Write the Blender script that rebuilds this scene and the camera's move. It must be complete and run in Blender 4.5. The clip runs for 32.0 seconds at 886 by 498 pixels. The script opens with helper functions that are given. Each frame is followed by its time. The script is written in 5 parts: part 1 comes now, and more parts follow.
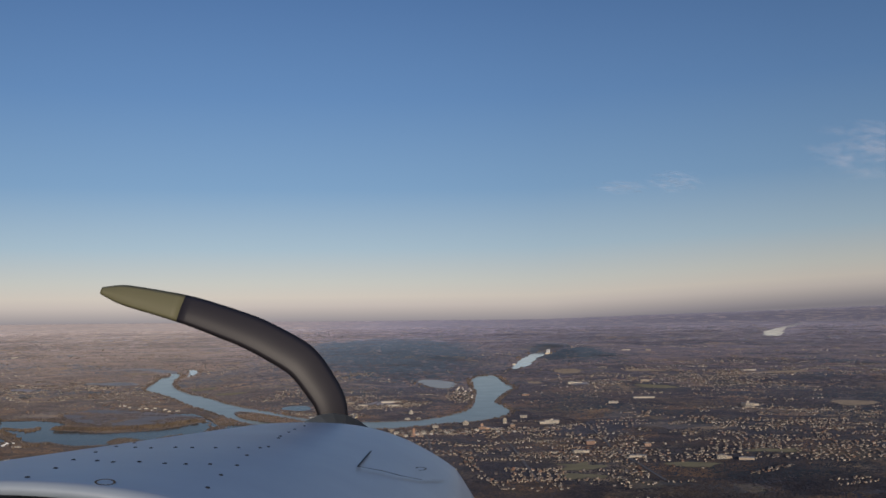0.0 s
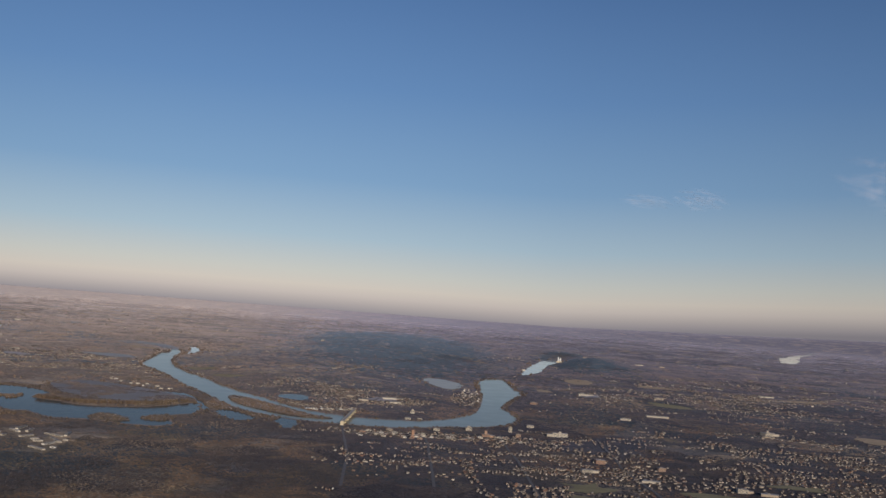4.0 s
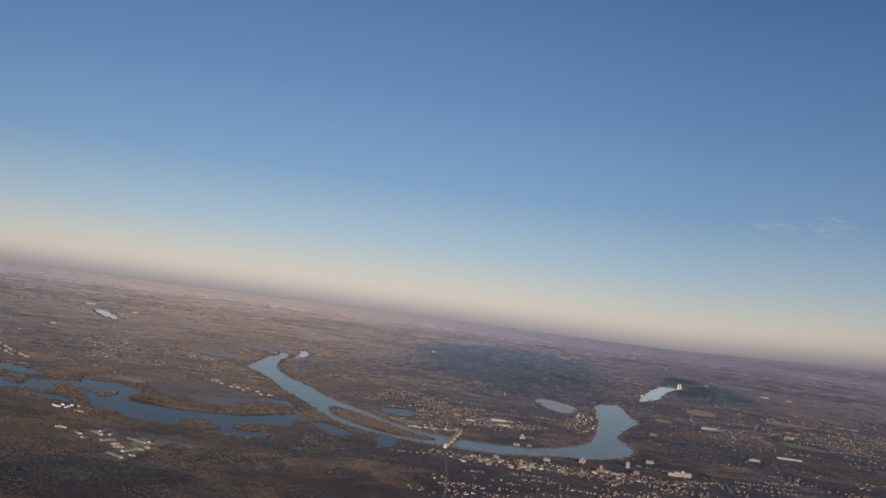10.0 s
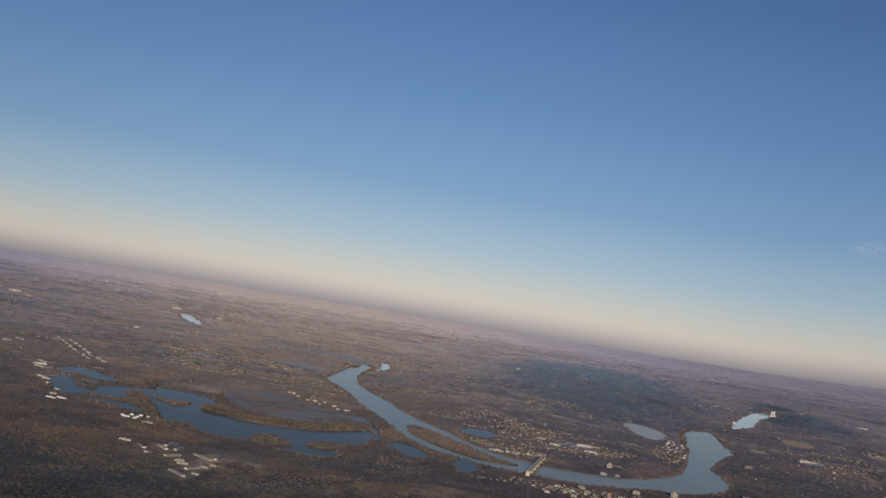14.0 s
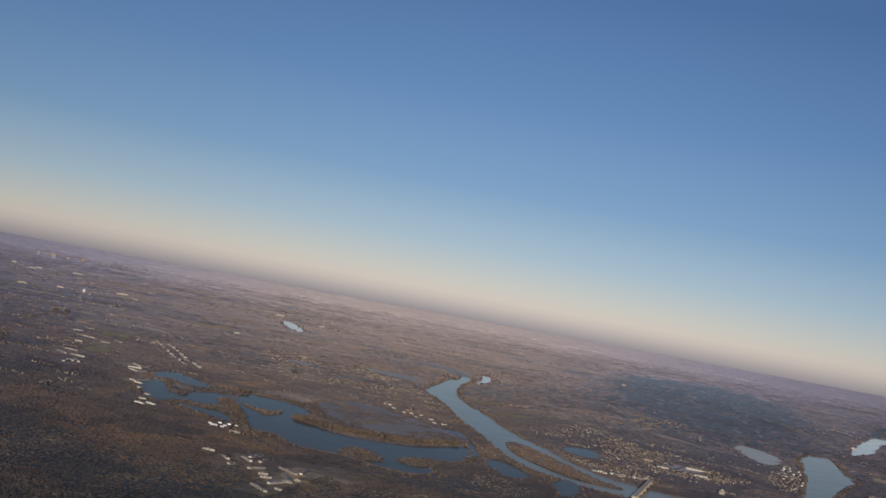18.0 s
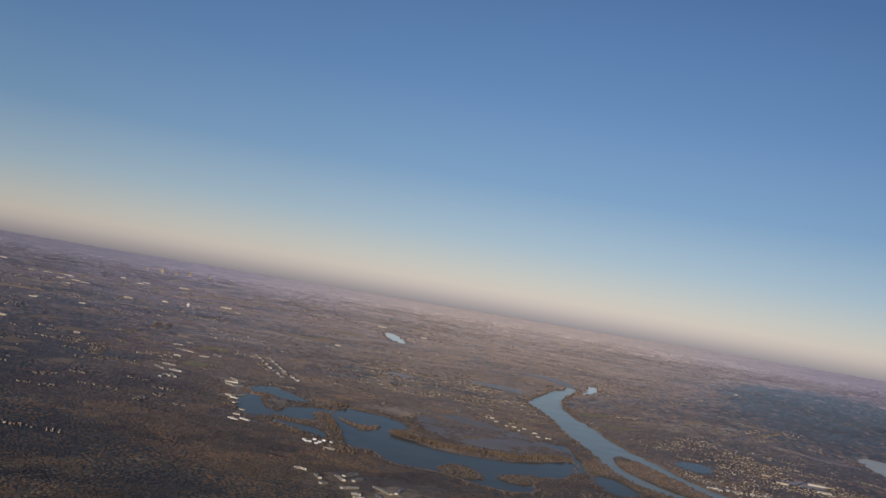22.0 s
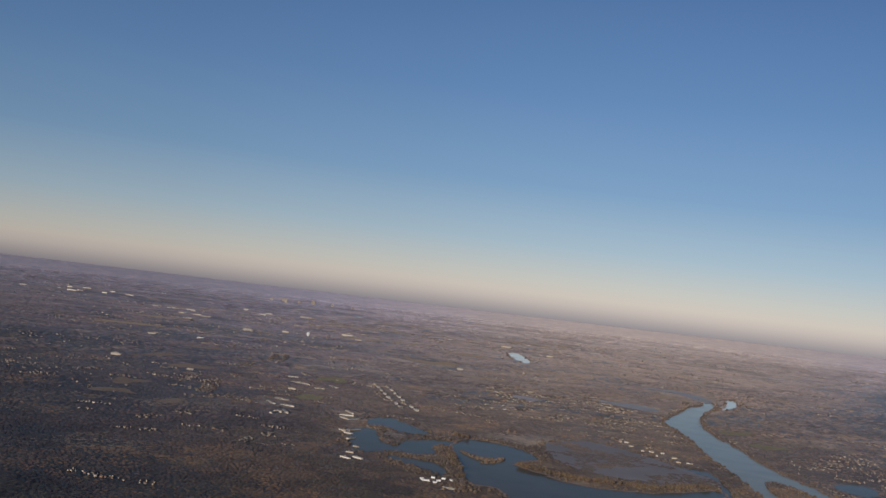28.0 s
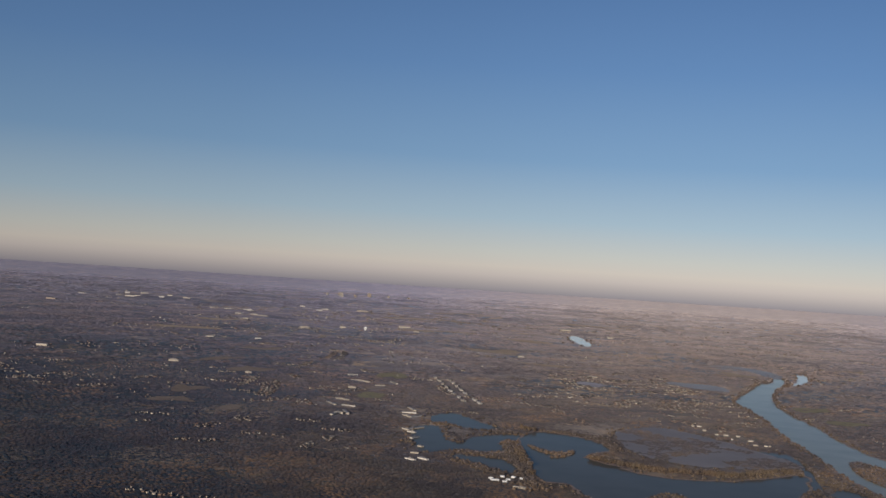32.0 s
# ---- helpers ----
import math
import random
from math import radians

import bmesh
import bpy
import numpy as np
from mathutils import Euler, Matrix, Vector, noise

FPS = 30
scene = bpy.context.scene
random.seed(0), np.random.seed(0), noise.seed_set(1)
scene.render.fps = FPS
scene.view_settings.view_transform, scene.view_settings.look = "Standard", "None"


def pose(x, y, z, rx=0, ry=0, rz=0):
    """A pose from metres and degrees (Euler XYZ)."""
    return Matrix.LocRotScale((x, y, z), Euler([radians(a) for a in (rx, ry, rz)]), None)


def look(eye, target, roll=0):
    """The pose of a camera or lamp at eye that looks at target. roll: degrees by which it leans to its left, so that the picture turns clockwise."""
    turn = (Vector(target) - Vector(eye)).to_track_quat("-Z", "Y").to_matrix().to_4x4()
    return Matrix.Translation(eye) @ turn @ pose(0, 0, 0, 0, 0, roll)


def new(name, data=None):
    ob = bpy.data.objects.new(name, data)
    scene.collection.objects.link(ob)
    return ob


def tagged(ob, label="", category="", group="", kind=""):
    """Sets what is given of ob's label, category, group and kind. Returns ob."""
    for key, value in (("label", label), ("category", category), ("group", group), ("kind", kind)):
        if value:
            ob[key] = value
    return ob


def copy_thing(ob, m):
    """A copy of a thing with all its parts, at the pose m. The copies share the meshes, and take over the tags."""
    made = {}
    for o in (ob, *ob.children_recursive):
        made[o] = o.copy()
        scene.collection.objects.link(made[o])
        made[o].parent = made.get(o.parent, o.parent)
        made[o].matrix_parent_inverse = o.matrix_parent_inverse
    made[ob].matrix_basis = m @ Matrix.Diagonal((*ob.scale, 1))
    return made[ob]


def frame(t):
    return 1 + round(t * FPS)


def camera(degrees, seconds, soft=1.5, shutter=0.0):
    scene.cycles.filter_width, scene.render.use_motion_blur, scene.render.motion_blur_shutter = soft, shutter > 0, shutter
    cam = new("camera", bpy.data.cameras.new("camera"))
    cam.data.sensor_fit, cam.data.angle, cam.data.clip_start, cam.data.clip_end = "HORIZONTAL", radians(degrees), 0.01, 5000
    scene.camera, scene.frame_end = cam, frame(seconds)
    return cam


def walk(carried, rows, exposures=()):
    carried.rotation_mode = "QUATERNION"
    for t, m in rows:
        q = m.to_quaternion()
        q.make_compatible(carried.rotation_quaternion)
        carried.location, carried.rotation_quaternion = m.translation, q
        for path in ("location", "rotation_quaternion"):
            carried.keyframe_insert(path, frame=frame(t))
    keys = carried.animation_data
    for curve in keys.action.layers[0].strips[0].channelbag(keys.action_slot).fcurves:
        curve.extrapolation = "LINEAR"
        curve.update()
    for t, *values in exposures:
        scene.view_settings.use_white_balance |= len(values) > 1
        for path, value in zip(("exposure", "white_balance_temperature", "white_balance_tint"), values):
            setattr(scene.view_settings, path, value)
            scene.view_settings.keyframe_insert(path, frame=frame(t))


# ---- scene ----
cam = camera(42.81, 32.0, soft=1.6)

# seconds, place, heading to the left, tilt up, lean (degrees)
ROWS = [
    (0.0, 0.00, -0.00, 50.00, 0.00, 3.04, -0.60),
    (0.5, 0.12, 3.53, 49.59, 0.08, 3.01, -0.60),
    (1.0, 0.24, 7.05, 49.27, 0.12, 2.99, -0.39),
    (1.5, 0.32, 10.53, 49.08, 0.11, 2.96, -0.20),
    (2.0, 0.38, 13.96, 49.01, 0.17, 2.94, -0.20),
    (2.5, 0.44, 17.28, 49.00, 0.32, 2.89, 0.42),
    (4.5, 0.49, 30.24, 49.30, 1.28, 2.95, 5.99),
    (5.0, 0.52, 33.49, 49.38, 1.83, 2.92, 7.50),
    (5.5, 0.47, 36.76, 49.47, 2.47, 2.94, 8.28),
    (6.0, 0.34, 40.01, 49.55, 3.19, 2.97, 7.76),
    (6.5, 0.21, 43.14, 49.55, 3.79, 2.96, 7.88),
    (7.0, 0.07, 46.14, 49.51, 4.21, 2.91, 7.82),
    (7.5, -0.06, 48.96, 49.48, 4.55, 2.84, 7.85),
    (8.0, -0.14, 51.54, 49.51, 4.89, 2.89, 7.62),
    (8.5, -0.19, 53.90, 49.65, 5.33, 2.96, 7.30),
    (9.0, -0.28, 56.05, 49.88, 5.89, 3.01, 7.47),
    (9.5, -0.39, 58.04, 50.16, 6.42, 3.02, 7.67),
    (10.0, -0.57, 60.01, 50.48, 7.02, 2.96, 7.58),
    (10.5, -0.80, 62.12, 50.81, 7.69, 2.96, 7.70),
    (11.0, -1.08, 64.49, 51.14, 8.19, 2.92, 8.22),
    (11.5, -1.42, 67.08, 51.43, 8.54, 2.99, 8.82),
    (12.0, -1.84, 69.84, 51.66, 8.96, 3.03, 9.07),
    (12.5, -2.31, 72.71, 51.82, 9.50, 2.97, 9.34),
    (13.0, -2.82, 75.68, 51.91, 10.08, 2.95, 9.69),
    (13.5, -3.29, 78.71, 51.91, 10.78, 2.99, 9.85),
    (14.0, -3.69, 81.65, 51.88, 11.48, 2.97, 9.38),
    (14.5, -4.04, 84.42, 51.82, 12.26, 2.97, 10.14),
    (16.5, -5.45, 94.65, 51.50, 14.53, 2.81, 11.47),
    (17.0, -5.89, 97.08, 51.45, 15.28, 2.83, 10.87),
    (17.5, -6.36, 99.53, 51.41, 16.08, 2.69, 10.10),
    (18.0, -6.83, 102.12, 51.39, 16.85, 2.66, 10.57),
    (18.5, -7.35, 104.75, 51.36, 17.48, 2.64, 10.95),
    (19.0, -7.86, 107.34, 51.32, 18.11, 2.71, 10.49),
    (19.5, -8.33, 109.78, 51.28, 18.79, 2.61, 10.73),
    (20.0, -8.72, 111.98, 51.25, 19.41, 2.50, 11.10),
    (20.5, -9.11, 113.89, 51.25, 20.04, 2.49, 10.16),
    (21.0, -9.48, 115.51, 51.28, 20.81, 2.43, 9.98),
    (21.5, -9.93, 116.99, 51.34, 21.56, 2.31, 10.30),
    (22.0, -10.50, 118.63, 51.38, 22.08, 2.25, 9.71),
    (22.5, -11.15, 120.60, 51.43, 22.56, 2.24, 8.77),
    (23.0, -11.81, 122.94, 51.48, 23.16, 2.19, 8.19),
    (23.5, -12.52, 125.52, 51.57, 23.81, 2.13, 7.62),
    (24.0, -13.35, 128.17, 51.66, 24.37, 2.08, 7.65),
    (24.5, -14.26, 130.80, 51.75, 24.76, 2.18, 8.24),
    (25.0, -15.19, 133.35, 51.84, 25.14, 2.18, 7.80),
    (25.5, -16.13, 135.85, 51.93, 25.76, 2.26, 7.92),
    (27.5, -20.37, 145.32, 52.27, 27.94, 2.30, 7.24),
    (28.0, -21.39, 147.36, 52.36, 28.28, 2.28, 6.81),
    (28.5, -22.31, 149.09, 52.47, 28.56, 2.24, 5.90),
    (29.0, -23.17, 150.57, 52.61, 29.00, 2.09, 5.21),
    (29.5, -23.97, 151.91, 52.81, 29.41, 2.02, 4.68),
    (30.0, -24.78, 153.14, 53.04, 29.73, 1.94, 4.55),
    (30.5, -25.61, 154.32, 53.27, 29.99, 1.81, 4.02),
    (31.0, -26.48, 155.49, 53.54, 30.34, 1.66, 3.47),
    (31.5, -27.44, 156.65, 53.82, 30.63, 1.51, 3.23),
    (32.0, -28.42, 157.80, 54.10, 30.88, 1.34, 3.74),
]
from mathutils import geometry

walk(cam, [(t, pose(x, y, z, 0, 0, yaw) @ pose(0, 0, 0, 90 + tilt, 0, 0) @ pose(0, 0, 0, 0, 0, lean)) for t, x, y, z, yaw, tilt, lean in ROWS])

# ---- light: late-afternoon sun behind the viewer, clear sky ----
SUN_UP, SUN_FROM = 11.0, 168.0      # degrees above the horizon; azimuth that it shines from, clockwise from +y
world = bpy.data.worlds.new("evening_sky")
scene.world = world
world.use_nodes = True
wn, wl = world.node_tree.nodes, world.node_tree.links
sky = wn.new("ShaderNodeTexSky")
sky.sky_type, sky.sun_disc = "NISHITA", False
sky.sun_elevation, sky.sun_rotation = radians(SUN_UP), radians(SUN_FROM)
sky.altitude, sky.air_density, sky.dust_density, sky.ozone_density = 500, 1.0, 0.6, 4.0
dim = wn.new("ShaderNodeVectorMath"); dim.operation = "SCALE"; dim.inputs["Scale"].default_value = 0.08
wl.new(sky.outputs[0], dim.inputs[0])
coord = wn.new("ShaderNodeTexCoord")
split = wn.new("ShaderNodeSeparateXYZ")
wl.new(coord.outputs["Generated"], split.inputs[0])
ramp = wn.new("ShaderNodeValToRGB")
lift = wn.new("ShaderNodeMath"); lift.operation = "ADD"; lift.inputs[1].default_value = 0.012   # the land falls away below the level line
wl.new(lift.outputs[0], ramp.inputs[0])
bank_up = wn.new("ShaderNodeMapRange")                        # the bank of haze stands higher over the eastern upland
for key, value in (("From Min", 0.087), ("From Max", 0.36), ("To Min", 0.0), ("To Max", 0.015)):
    bank_up.inputs[key].default_value = value
wl.new(split.outputs["X"], bank_up.inputs["Value"])
above = wn.new("ShaderNodeMath"); above.operation = "SUBTRACT"
wl.new(split.outputs["Z"], above.inputs[0]); wl.new(bank_up.outputs[0], above.inputs[1]); wl.new(above.outputs[0], lift.inputs[0])
SKY_STOPS = [(0.0, (0.265, 0.24, 0.275)), (0.004, (0.35, 0.312, 0.335)), (0.009, (0.455, 0.40, 0.395)), (0.015, (0.585, 0.51, 0.48)), (0.023, (0.67, 0.595, 0.53)), (0.036, (0.60, 0.595, 0.56)), (0.066, (0.40, 0.515, 0.615)),
             (0.118, (0.215, 0.36, 0.565)), (0.197, (0.130, 0.252, 0.483)), (0.30, (0.075, 0.16, 0.355)), (1.0, (0.065, 0.14, 0.34))]
while len(ramp.color_ramp.elements) < len(SKY_STOPS):
    ramp.color_ramp.elements.new(0.5)
for e, (p, c) in zip(ramp.color_ramp.elements, SKY_STOPS):
    e.position, e.color = p, (*c, 1)
blend = wn.new("ShaderNodeMix"); blend.data_type = "RGBA"; blend.inputs[0].default_value = 0.88
wl.new(dim.outputs[0], blend.inputs[6]); wl.new(ramp.outputs[0], blend.inputs[7])
# the clear sky is brightest straight across from the low sun and duller to both sides of that
level = wn.new("ShaderNodeVectorMath"); level.operation = "MULTIPLY"; level.inputs[1].default_value = (1, 1, 0)
wl.new(coord.outputs["Generated"], level.inputs[0])
unit = wn.new("ShaderNodeVectorMath"); unit.operation = "NORMALIZE"
wl.new(level.outputs[0], unit.inputs[0])
across = wn.new("ShaderNodeVectorMath"); across.operation = "DOT_PRODUCT"
across.inputs[1].default_value = (-math.sin(radians(SUN_FROM)), -math.cos(radians(SUN_FROM)), 0)
wl.new(unit.outputs[0], across.inputs[0])
fall = wn.new("ShaderNodeValToRGB")
SKY_FALL = [(0.0, 0.72), (0.5, 0.66), (0.72, 0.69), (0.866, 0.79), (0.951, 0.90), (1.0, 1.0)]
while len(fall.color_ramp.elements) < len(SKY_FALL):
    fall.color_ramp.elements.new(0.5)
for e, (p, v) in zip(fall.color_ramp.elements, SKY_FALL):
    e.position, e.color = p, (v, v, v, 1)
wl.new(across.outputs["Value"], fall.inputs[0])
shaped = wn.new("ShaderNodeMix"); shaped.data_type, shaped.blend_type = "RGBA", "MULTIPLY"; shaped.inputs[0].default_value = 1.0
wl.new(blend.outputs[2], shaped.inputs[6]); wl.new(fall.outputs[0], shaped.inputs[7])
wl.new(shaped.outputs[2], wn["Background"].inputs[0])
wn["Background"].inputs[1].default_value = 1.0

sun = new("sun", bpy.data.lights.new("sun", "SUN"))
sun.data.energy, sun.data.angle, sun.data.color = 3.7, radians(0.6), (1.0, 0.86, 0.71)
az = radians(SUN_FROM)
sun.matrix_world = look((0, 0, 0), (-math.sin(az) * math.cos(radians(SUN_UP)), -math.cos(az) * math.cos(radians(SUN_UP)), -math.sin(radians(SUN_UP))))

# ---- materials ----
def material(name, rough=0.8, metal=0.0, spec=0.3):
    m = bpy.data.materials.new(name)
    m.use_nodes = True
    b = m.node_tree.nodes["Principled BSDF"]
    b.inputs["Roughness"].default_value, b.inputs["Metallic"].default_value = rough, metal
    b.inputs["Specular IOR Level"].default_value = spec
    return m, m.node_tree.nodes, m.node_tree.links, b


def stops(nodes, colours, kind="LINEAR"):
    r = nodes.new("ShaderNodeValToRGB")
    r.color_ramp.interpolation = kind
    while len(r.color_ramp.elements) < len(colours):
        r.color_ramp.elements.new(0.5)
    for e, (p, c) in zip(r.color_ramp.elements, colours):
        e.position, e.color = p, (*c, 1)
    return r


def noise_node(nodes, links, scale, detail=4.0, rough=0.6, place=None):
    n = nodes.new("ShaderNodeTexNoise")
    n.inputs["Scale"].default_value, n.inputs["Detail"].default_value, n.inputs["Roughness"].default_value = scale, detail, rough
    if place is None:
        place = nodes.new("ShaderNodeNewGeometry").outputs["Position"]
    links.new(place, n.inputs["Vector"])
    return n


def mixed(nodes, links, fac, a, b, how="MIX"):
    m = nodes.new("ShaderNodeMix")
    m.data_type, m.blend_type = "RGBA", how
    for v, s in ((fac, m.inputs[0]), (a, m.inputs[6]), (b, m.inputs[7])):
        if isinstance(v, (int, float)):
            s.default_value = v
        elif isinstance(v, tuple):
            s.default_value = (*v, 1)
        else:
            links.new(v, s)
    return m.outputs[2]


def land_patches(n, l, colours, size=0.034):
    """Woodlots and meadows: uneven patches, each of one tint, with wandering edges."""
    place = n.new("ShaderNodeNewGeometry").outputs["Position"]
    wander = n.new("ShaderNodeTexNoise"); wander.inputs["Scale"].default_value, wander.inputs["Detail"].default_value = 0.05, 5
    l.new(place, wander.inputs["Vector"])
    push = n.new("ShaderNodeVectorMath"); push.operation = "MULTIPLY_ADD"; push.inputs[1].default_value = (34, 34, 0)
    l.new(wander.outputs["Color"], push.inputs[0]); l.new(place, push.inputs[2])
    flat = n.new("ShaderNodeVectorMath"); flat.operation = "MULTIPLY"; flat.inputs[1].default_value = (1.0, 0.62, 0.0)
    l.new(push.outputs[0], flat.inputs[0])
    cells = n.new("ShaderNodeTexVoronoi"); cells.feature = "SMOOTH_F1"; cells.inputs["Scale"].default_value, cells.inputs["Smoothness"].default_value = size, 0.35
    l.new(flat.outputs[0], cells.inputs["Vector"])
    pick = n.new("ShaderNodeSeparateColor"); l.new(cells.outputs["Color"], pick.inputs[0])
    r = stops(n, colours); l.new(pick.outputs[0], r.inputs[0])
    return r.outputs[0], pick.outputs[0]


def antisolar_haze(n, l, place, off, on, half=0.58):
    """From off at the sides to on where imitated haze brightens, along a line away from the sun that widens as it goes
    north-west.
    """
    axis = n.new("ShaderNodeVectorMath"); axis.operation = "DOT_PRODUCT"; axis.inputs[1].default_value = (0.956, 0.292, 0)
    along = n.new("ShaderNodeVectorMath"); along.operation = "DOT_PRODUCT"; along.inputs[1].default_value = (-0.292, 0.956, 0)
    l.new(place, axis.inputs[0]); l.new(place, along.inputs[0])
    spread = n.new("ShaderNodeMath"); spread.operation = "DIVIDE"
    l.new(axis.outputs["Value"], spread.inputs[0]); l.new(along.outputs["Value"], spread.inputs[1])
    side = n.new("ShaderNodeMath"); side.operation = "ABSOLUTE"; l.new(spread.outputs[0], side.inputs[0])
    r = n.new("ShaderNodeMapRange"); r.interpolation_type = "SMOOTHSTEP"
    r.inputs["From Min"].default_value, r.inputs["From Max"].default_value = 0.04, half
    r.inputs["To Min"].default_value, r.inputs["To Max"].default_value = on, off
    l.new(side.outputs[0], r.inputs["Value"])
    return r.outputs[0]


def haze_weight(n, l, near_haze, far_haze, start=340, full=2400):
    """Sheen that imitates haze: it grows with distance, and most round the line away from the sun."""
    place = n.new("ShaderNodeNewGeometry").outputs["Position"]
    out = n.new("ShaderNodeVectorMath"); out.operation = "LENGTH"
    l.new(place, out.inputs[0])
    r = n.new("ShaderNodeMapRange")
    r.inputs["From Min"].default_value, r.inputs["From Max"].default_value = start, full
    r.inputs["To Min"].default_value, r.inputs["To Max"].default_value = near_haze, far_haze
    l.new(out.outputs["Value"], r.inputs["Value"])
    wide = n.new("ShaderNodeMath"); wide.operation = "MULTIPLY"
    l.new(r.outputs[0], wide.inputs[0]); l.new(antisolar_haze(n, l, place, 0.74, 1.46, 0.50), wide.inputs[1])
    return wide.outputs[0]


def ground_material():
    m, n, l, b = material("winter_ground", 0.9, 0, 0.2)
    fine = noise_node(n, l, 0.5, 5, 0.7)
    mid = noise_node(n, l, 0.09, 6, 0.65)
    lots, _ = land_patches(n, l, [(0.12, (0.030, 0.033, 0.036)), (0.30, (0.050, 0.044, 0.042)), (0.45, (0.070, 0.054, 0.046)), (0.58, (0.070, 0.064, 0.042)), (0.70, (0.10, 0.080, 0.056)), (0.80, (0.16, 0.125, 0.080)), (0.90, (0.21, 0.16, 0.105))])
    strips, _ = land_patches(n, l, [(0.2, (0.62, 0.66, 0.72)), (0.45, (1.0, 1.0, 1.0)), (0.65, (1.25, 1.15, 1.0)), (0.85, (1.7, 1.5, 1.15))], 0.11)
    col = mixed(n, l, 1.0, lots, strips, "MULTIPLY")
    spots = stops(n, [(0.36, (0.6, 0.6, 0.6)), (0.64, (1.3, 1.3, 1.3))])
    l.new(fine.outputs[0], spots.inputs[0])
    col = mixed(n, l, 1.0, col, spots.outputs[0], "MULTIPLY")
    stand = stops(n, [(0.34, (0.62, 0.64, 0.70)), (0.5, (1.0, 1.0, 1.0)), (0.66, (1.4, 1.3, 1.15))])
    l.new(mid.outputs[0], stand.inputs[0])
    col = mixed(n, l, 1.0, col, stand.outputs[0], "MULTIPLY")
    l.new(col, b.inputs["Base Color"])
    bump = n.new("ShaderNodeBump"); bump.inputs["Strength"].default_value = 0.3; bump.inputs["Distance"].default_value = 1.0
    l.new(fine.outputs[0], bump.inputs["Height"]); l.new(bump.outputs[0], b.inputs["Normal"])
    # sheen and its tint imitate haze over the farther ground
    l.new(haze_weight(n, l, 0.06, 0.31, 360, 3000), b.inputs["Sheen Weight"])
    l.new(haze_tint(n, l, (0.495, 0.485, 0.69), (0.60, 0.53, 0.55)), b.inputs["Sheen Tint"])
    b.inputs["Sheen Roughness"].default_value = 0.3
    return m


def soft_normal(n, l, share):
    """Thin twigs catch the light from all sides: the crown's facets are eased towards the level of the whole canopy."""
    own = n.new("ShaderNodeVectorMath"); own.operation = "SCALE"; own.inputs["Scale"].default_value = 1 - share
    l.new(n.new("ShaderNodeNewGeometry").outputs["Normal"], own.inputs[0])
    up = n.new("ShaderNodeVectorMath"); up.operation = "ADD"; up.inputs[1].default_value = (0, 0, share)
    l.new(own.outputs[0], up.inputs[0])
    unit = n.new("ShaderNodeVectorMath"); unit.operation = "NORMALIZE"; l.new(up.outputs[0], unit.inputs[0])
    return unit.outputs[0]


def haze_tint(n, l, upland, lowland):
    """Tint of the imitated haze: bluish mauve to the sides, warmer round the line away from the sun."""
    return mixed(n, l, antisolar_haze(n, l, n.new("ShaderNodeNewGeometry").outputs["Position"], 0.0, 1.0, 0.33), upland, lowland)


def canopy_material(name, colours, sheen=(0.13, 0.98), haze_sheen=0.3, upland=(0.495, 0.485, 0.70), lowland=(0.61, 0.53, 0.55), vary=1.0, ease=0.76):
    m, n, l, b = material(name, 0.9, 0, 0.1)
    r = stops(n, colours)
    l.new(n.new("ShaderNodeNewGeometry").outputs["Random Per Island"], r.inputs[0])
    fine = noise_node(n, l, 3.0, 4, 0.7)
    s = stops(n, [(0.35, (0.8, 0.8, 0.8)), (0.65, (1.15, 1.15, 1.15))])
    l.new(fine.outputs[0], s.inputs[0])
    stand, _ = land_patches(n, l, [(0.22, (0.42, 0.48, 0.60)), (0.38, (0.72, 0.74, 0.80)), (0.50, (1.12, 1.02, 0.94)), (0.60, (1.02, 1.06, 0.84)), (0.72, (1.5, 1.27, 1.0)), (0.85, (1.9, 1.55, 1.12))], 0.045)     # whole stands of darker and of rusty trees
    clump, _ = land_patches(n, l, [(0.15, (0.58, 0.62, 0.70)), (0.40, (0.95, 0.95, 0.95)), (0.62, (1.12, 1.06, 1.0)), (0.88, (1.4, 1.3, 1.14))], 0.17)      # clumps within a stand
    col = mixed(n, l, 1.0, r.outputs[0], s.outputs[0], "MULTIPLY")
    col = mixed(n, l, vary, col, clump, "MULTIPLY")
    l.new(mixed(n, l, vary, col, stand, "MULTIPLY"), b.inputs["Base Color"])
    # sheen on the crowns imitates haze, stronger with distance
    l.new(haze_weight(n, l, *sheen), b.inputs["Sheen Weight"])
    l.new(haze_tint(n, l, upland, lowland), b.inputs["Sheen Tint"])
    b.inputs["Sheen Roughness"].default_value = haze_sheen
    l.new(soft_normal(n, l, ease), b.inputs["Normal"])
    return m


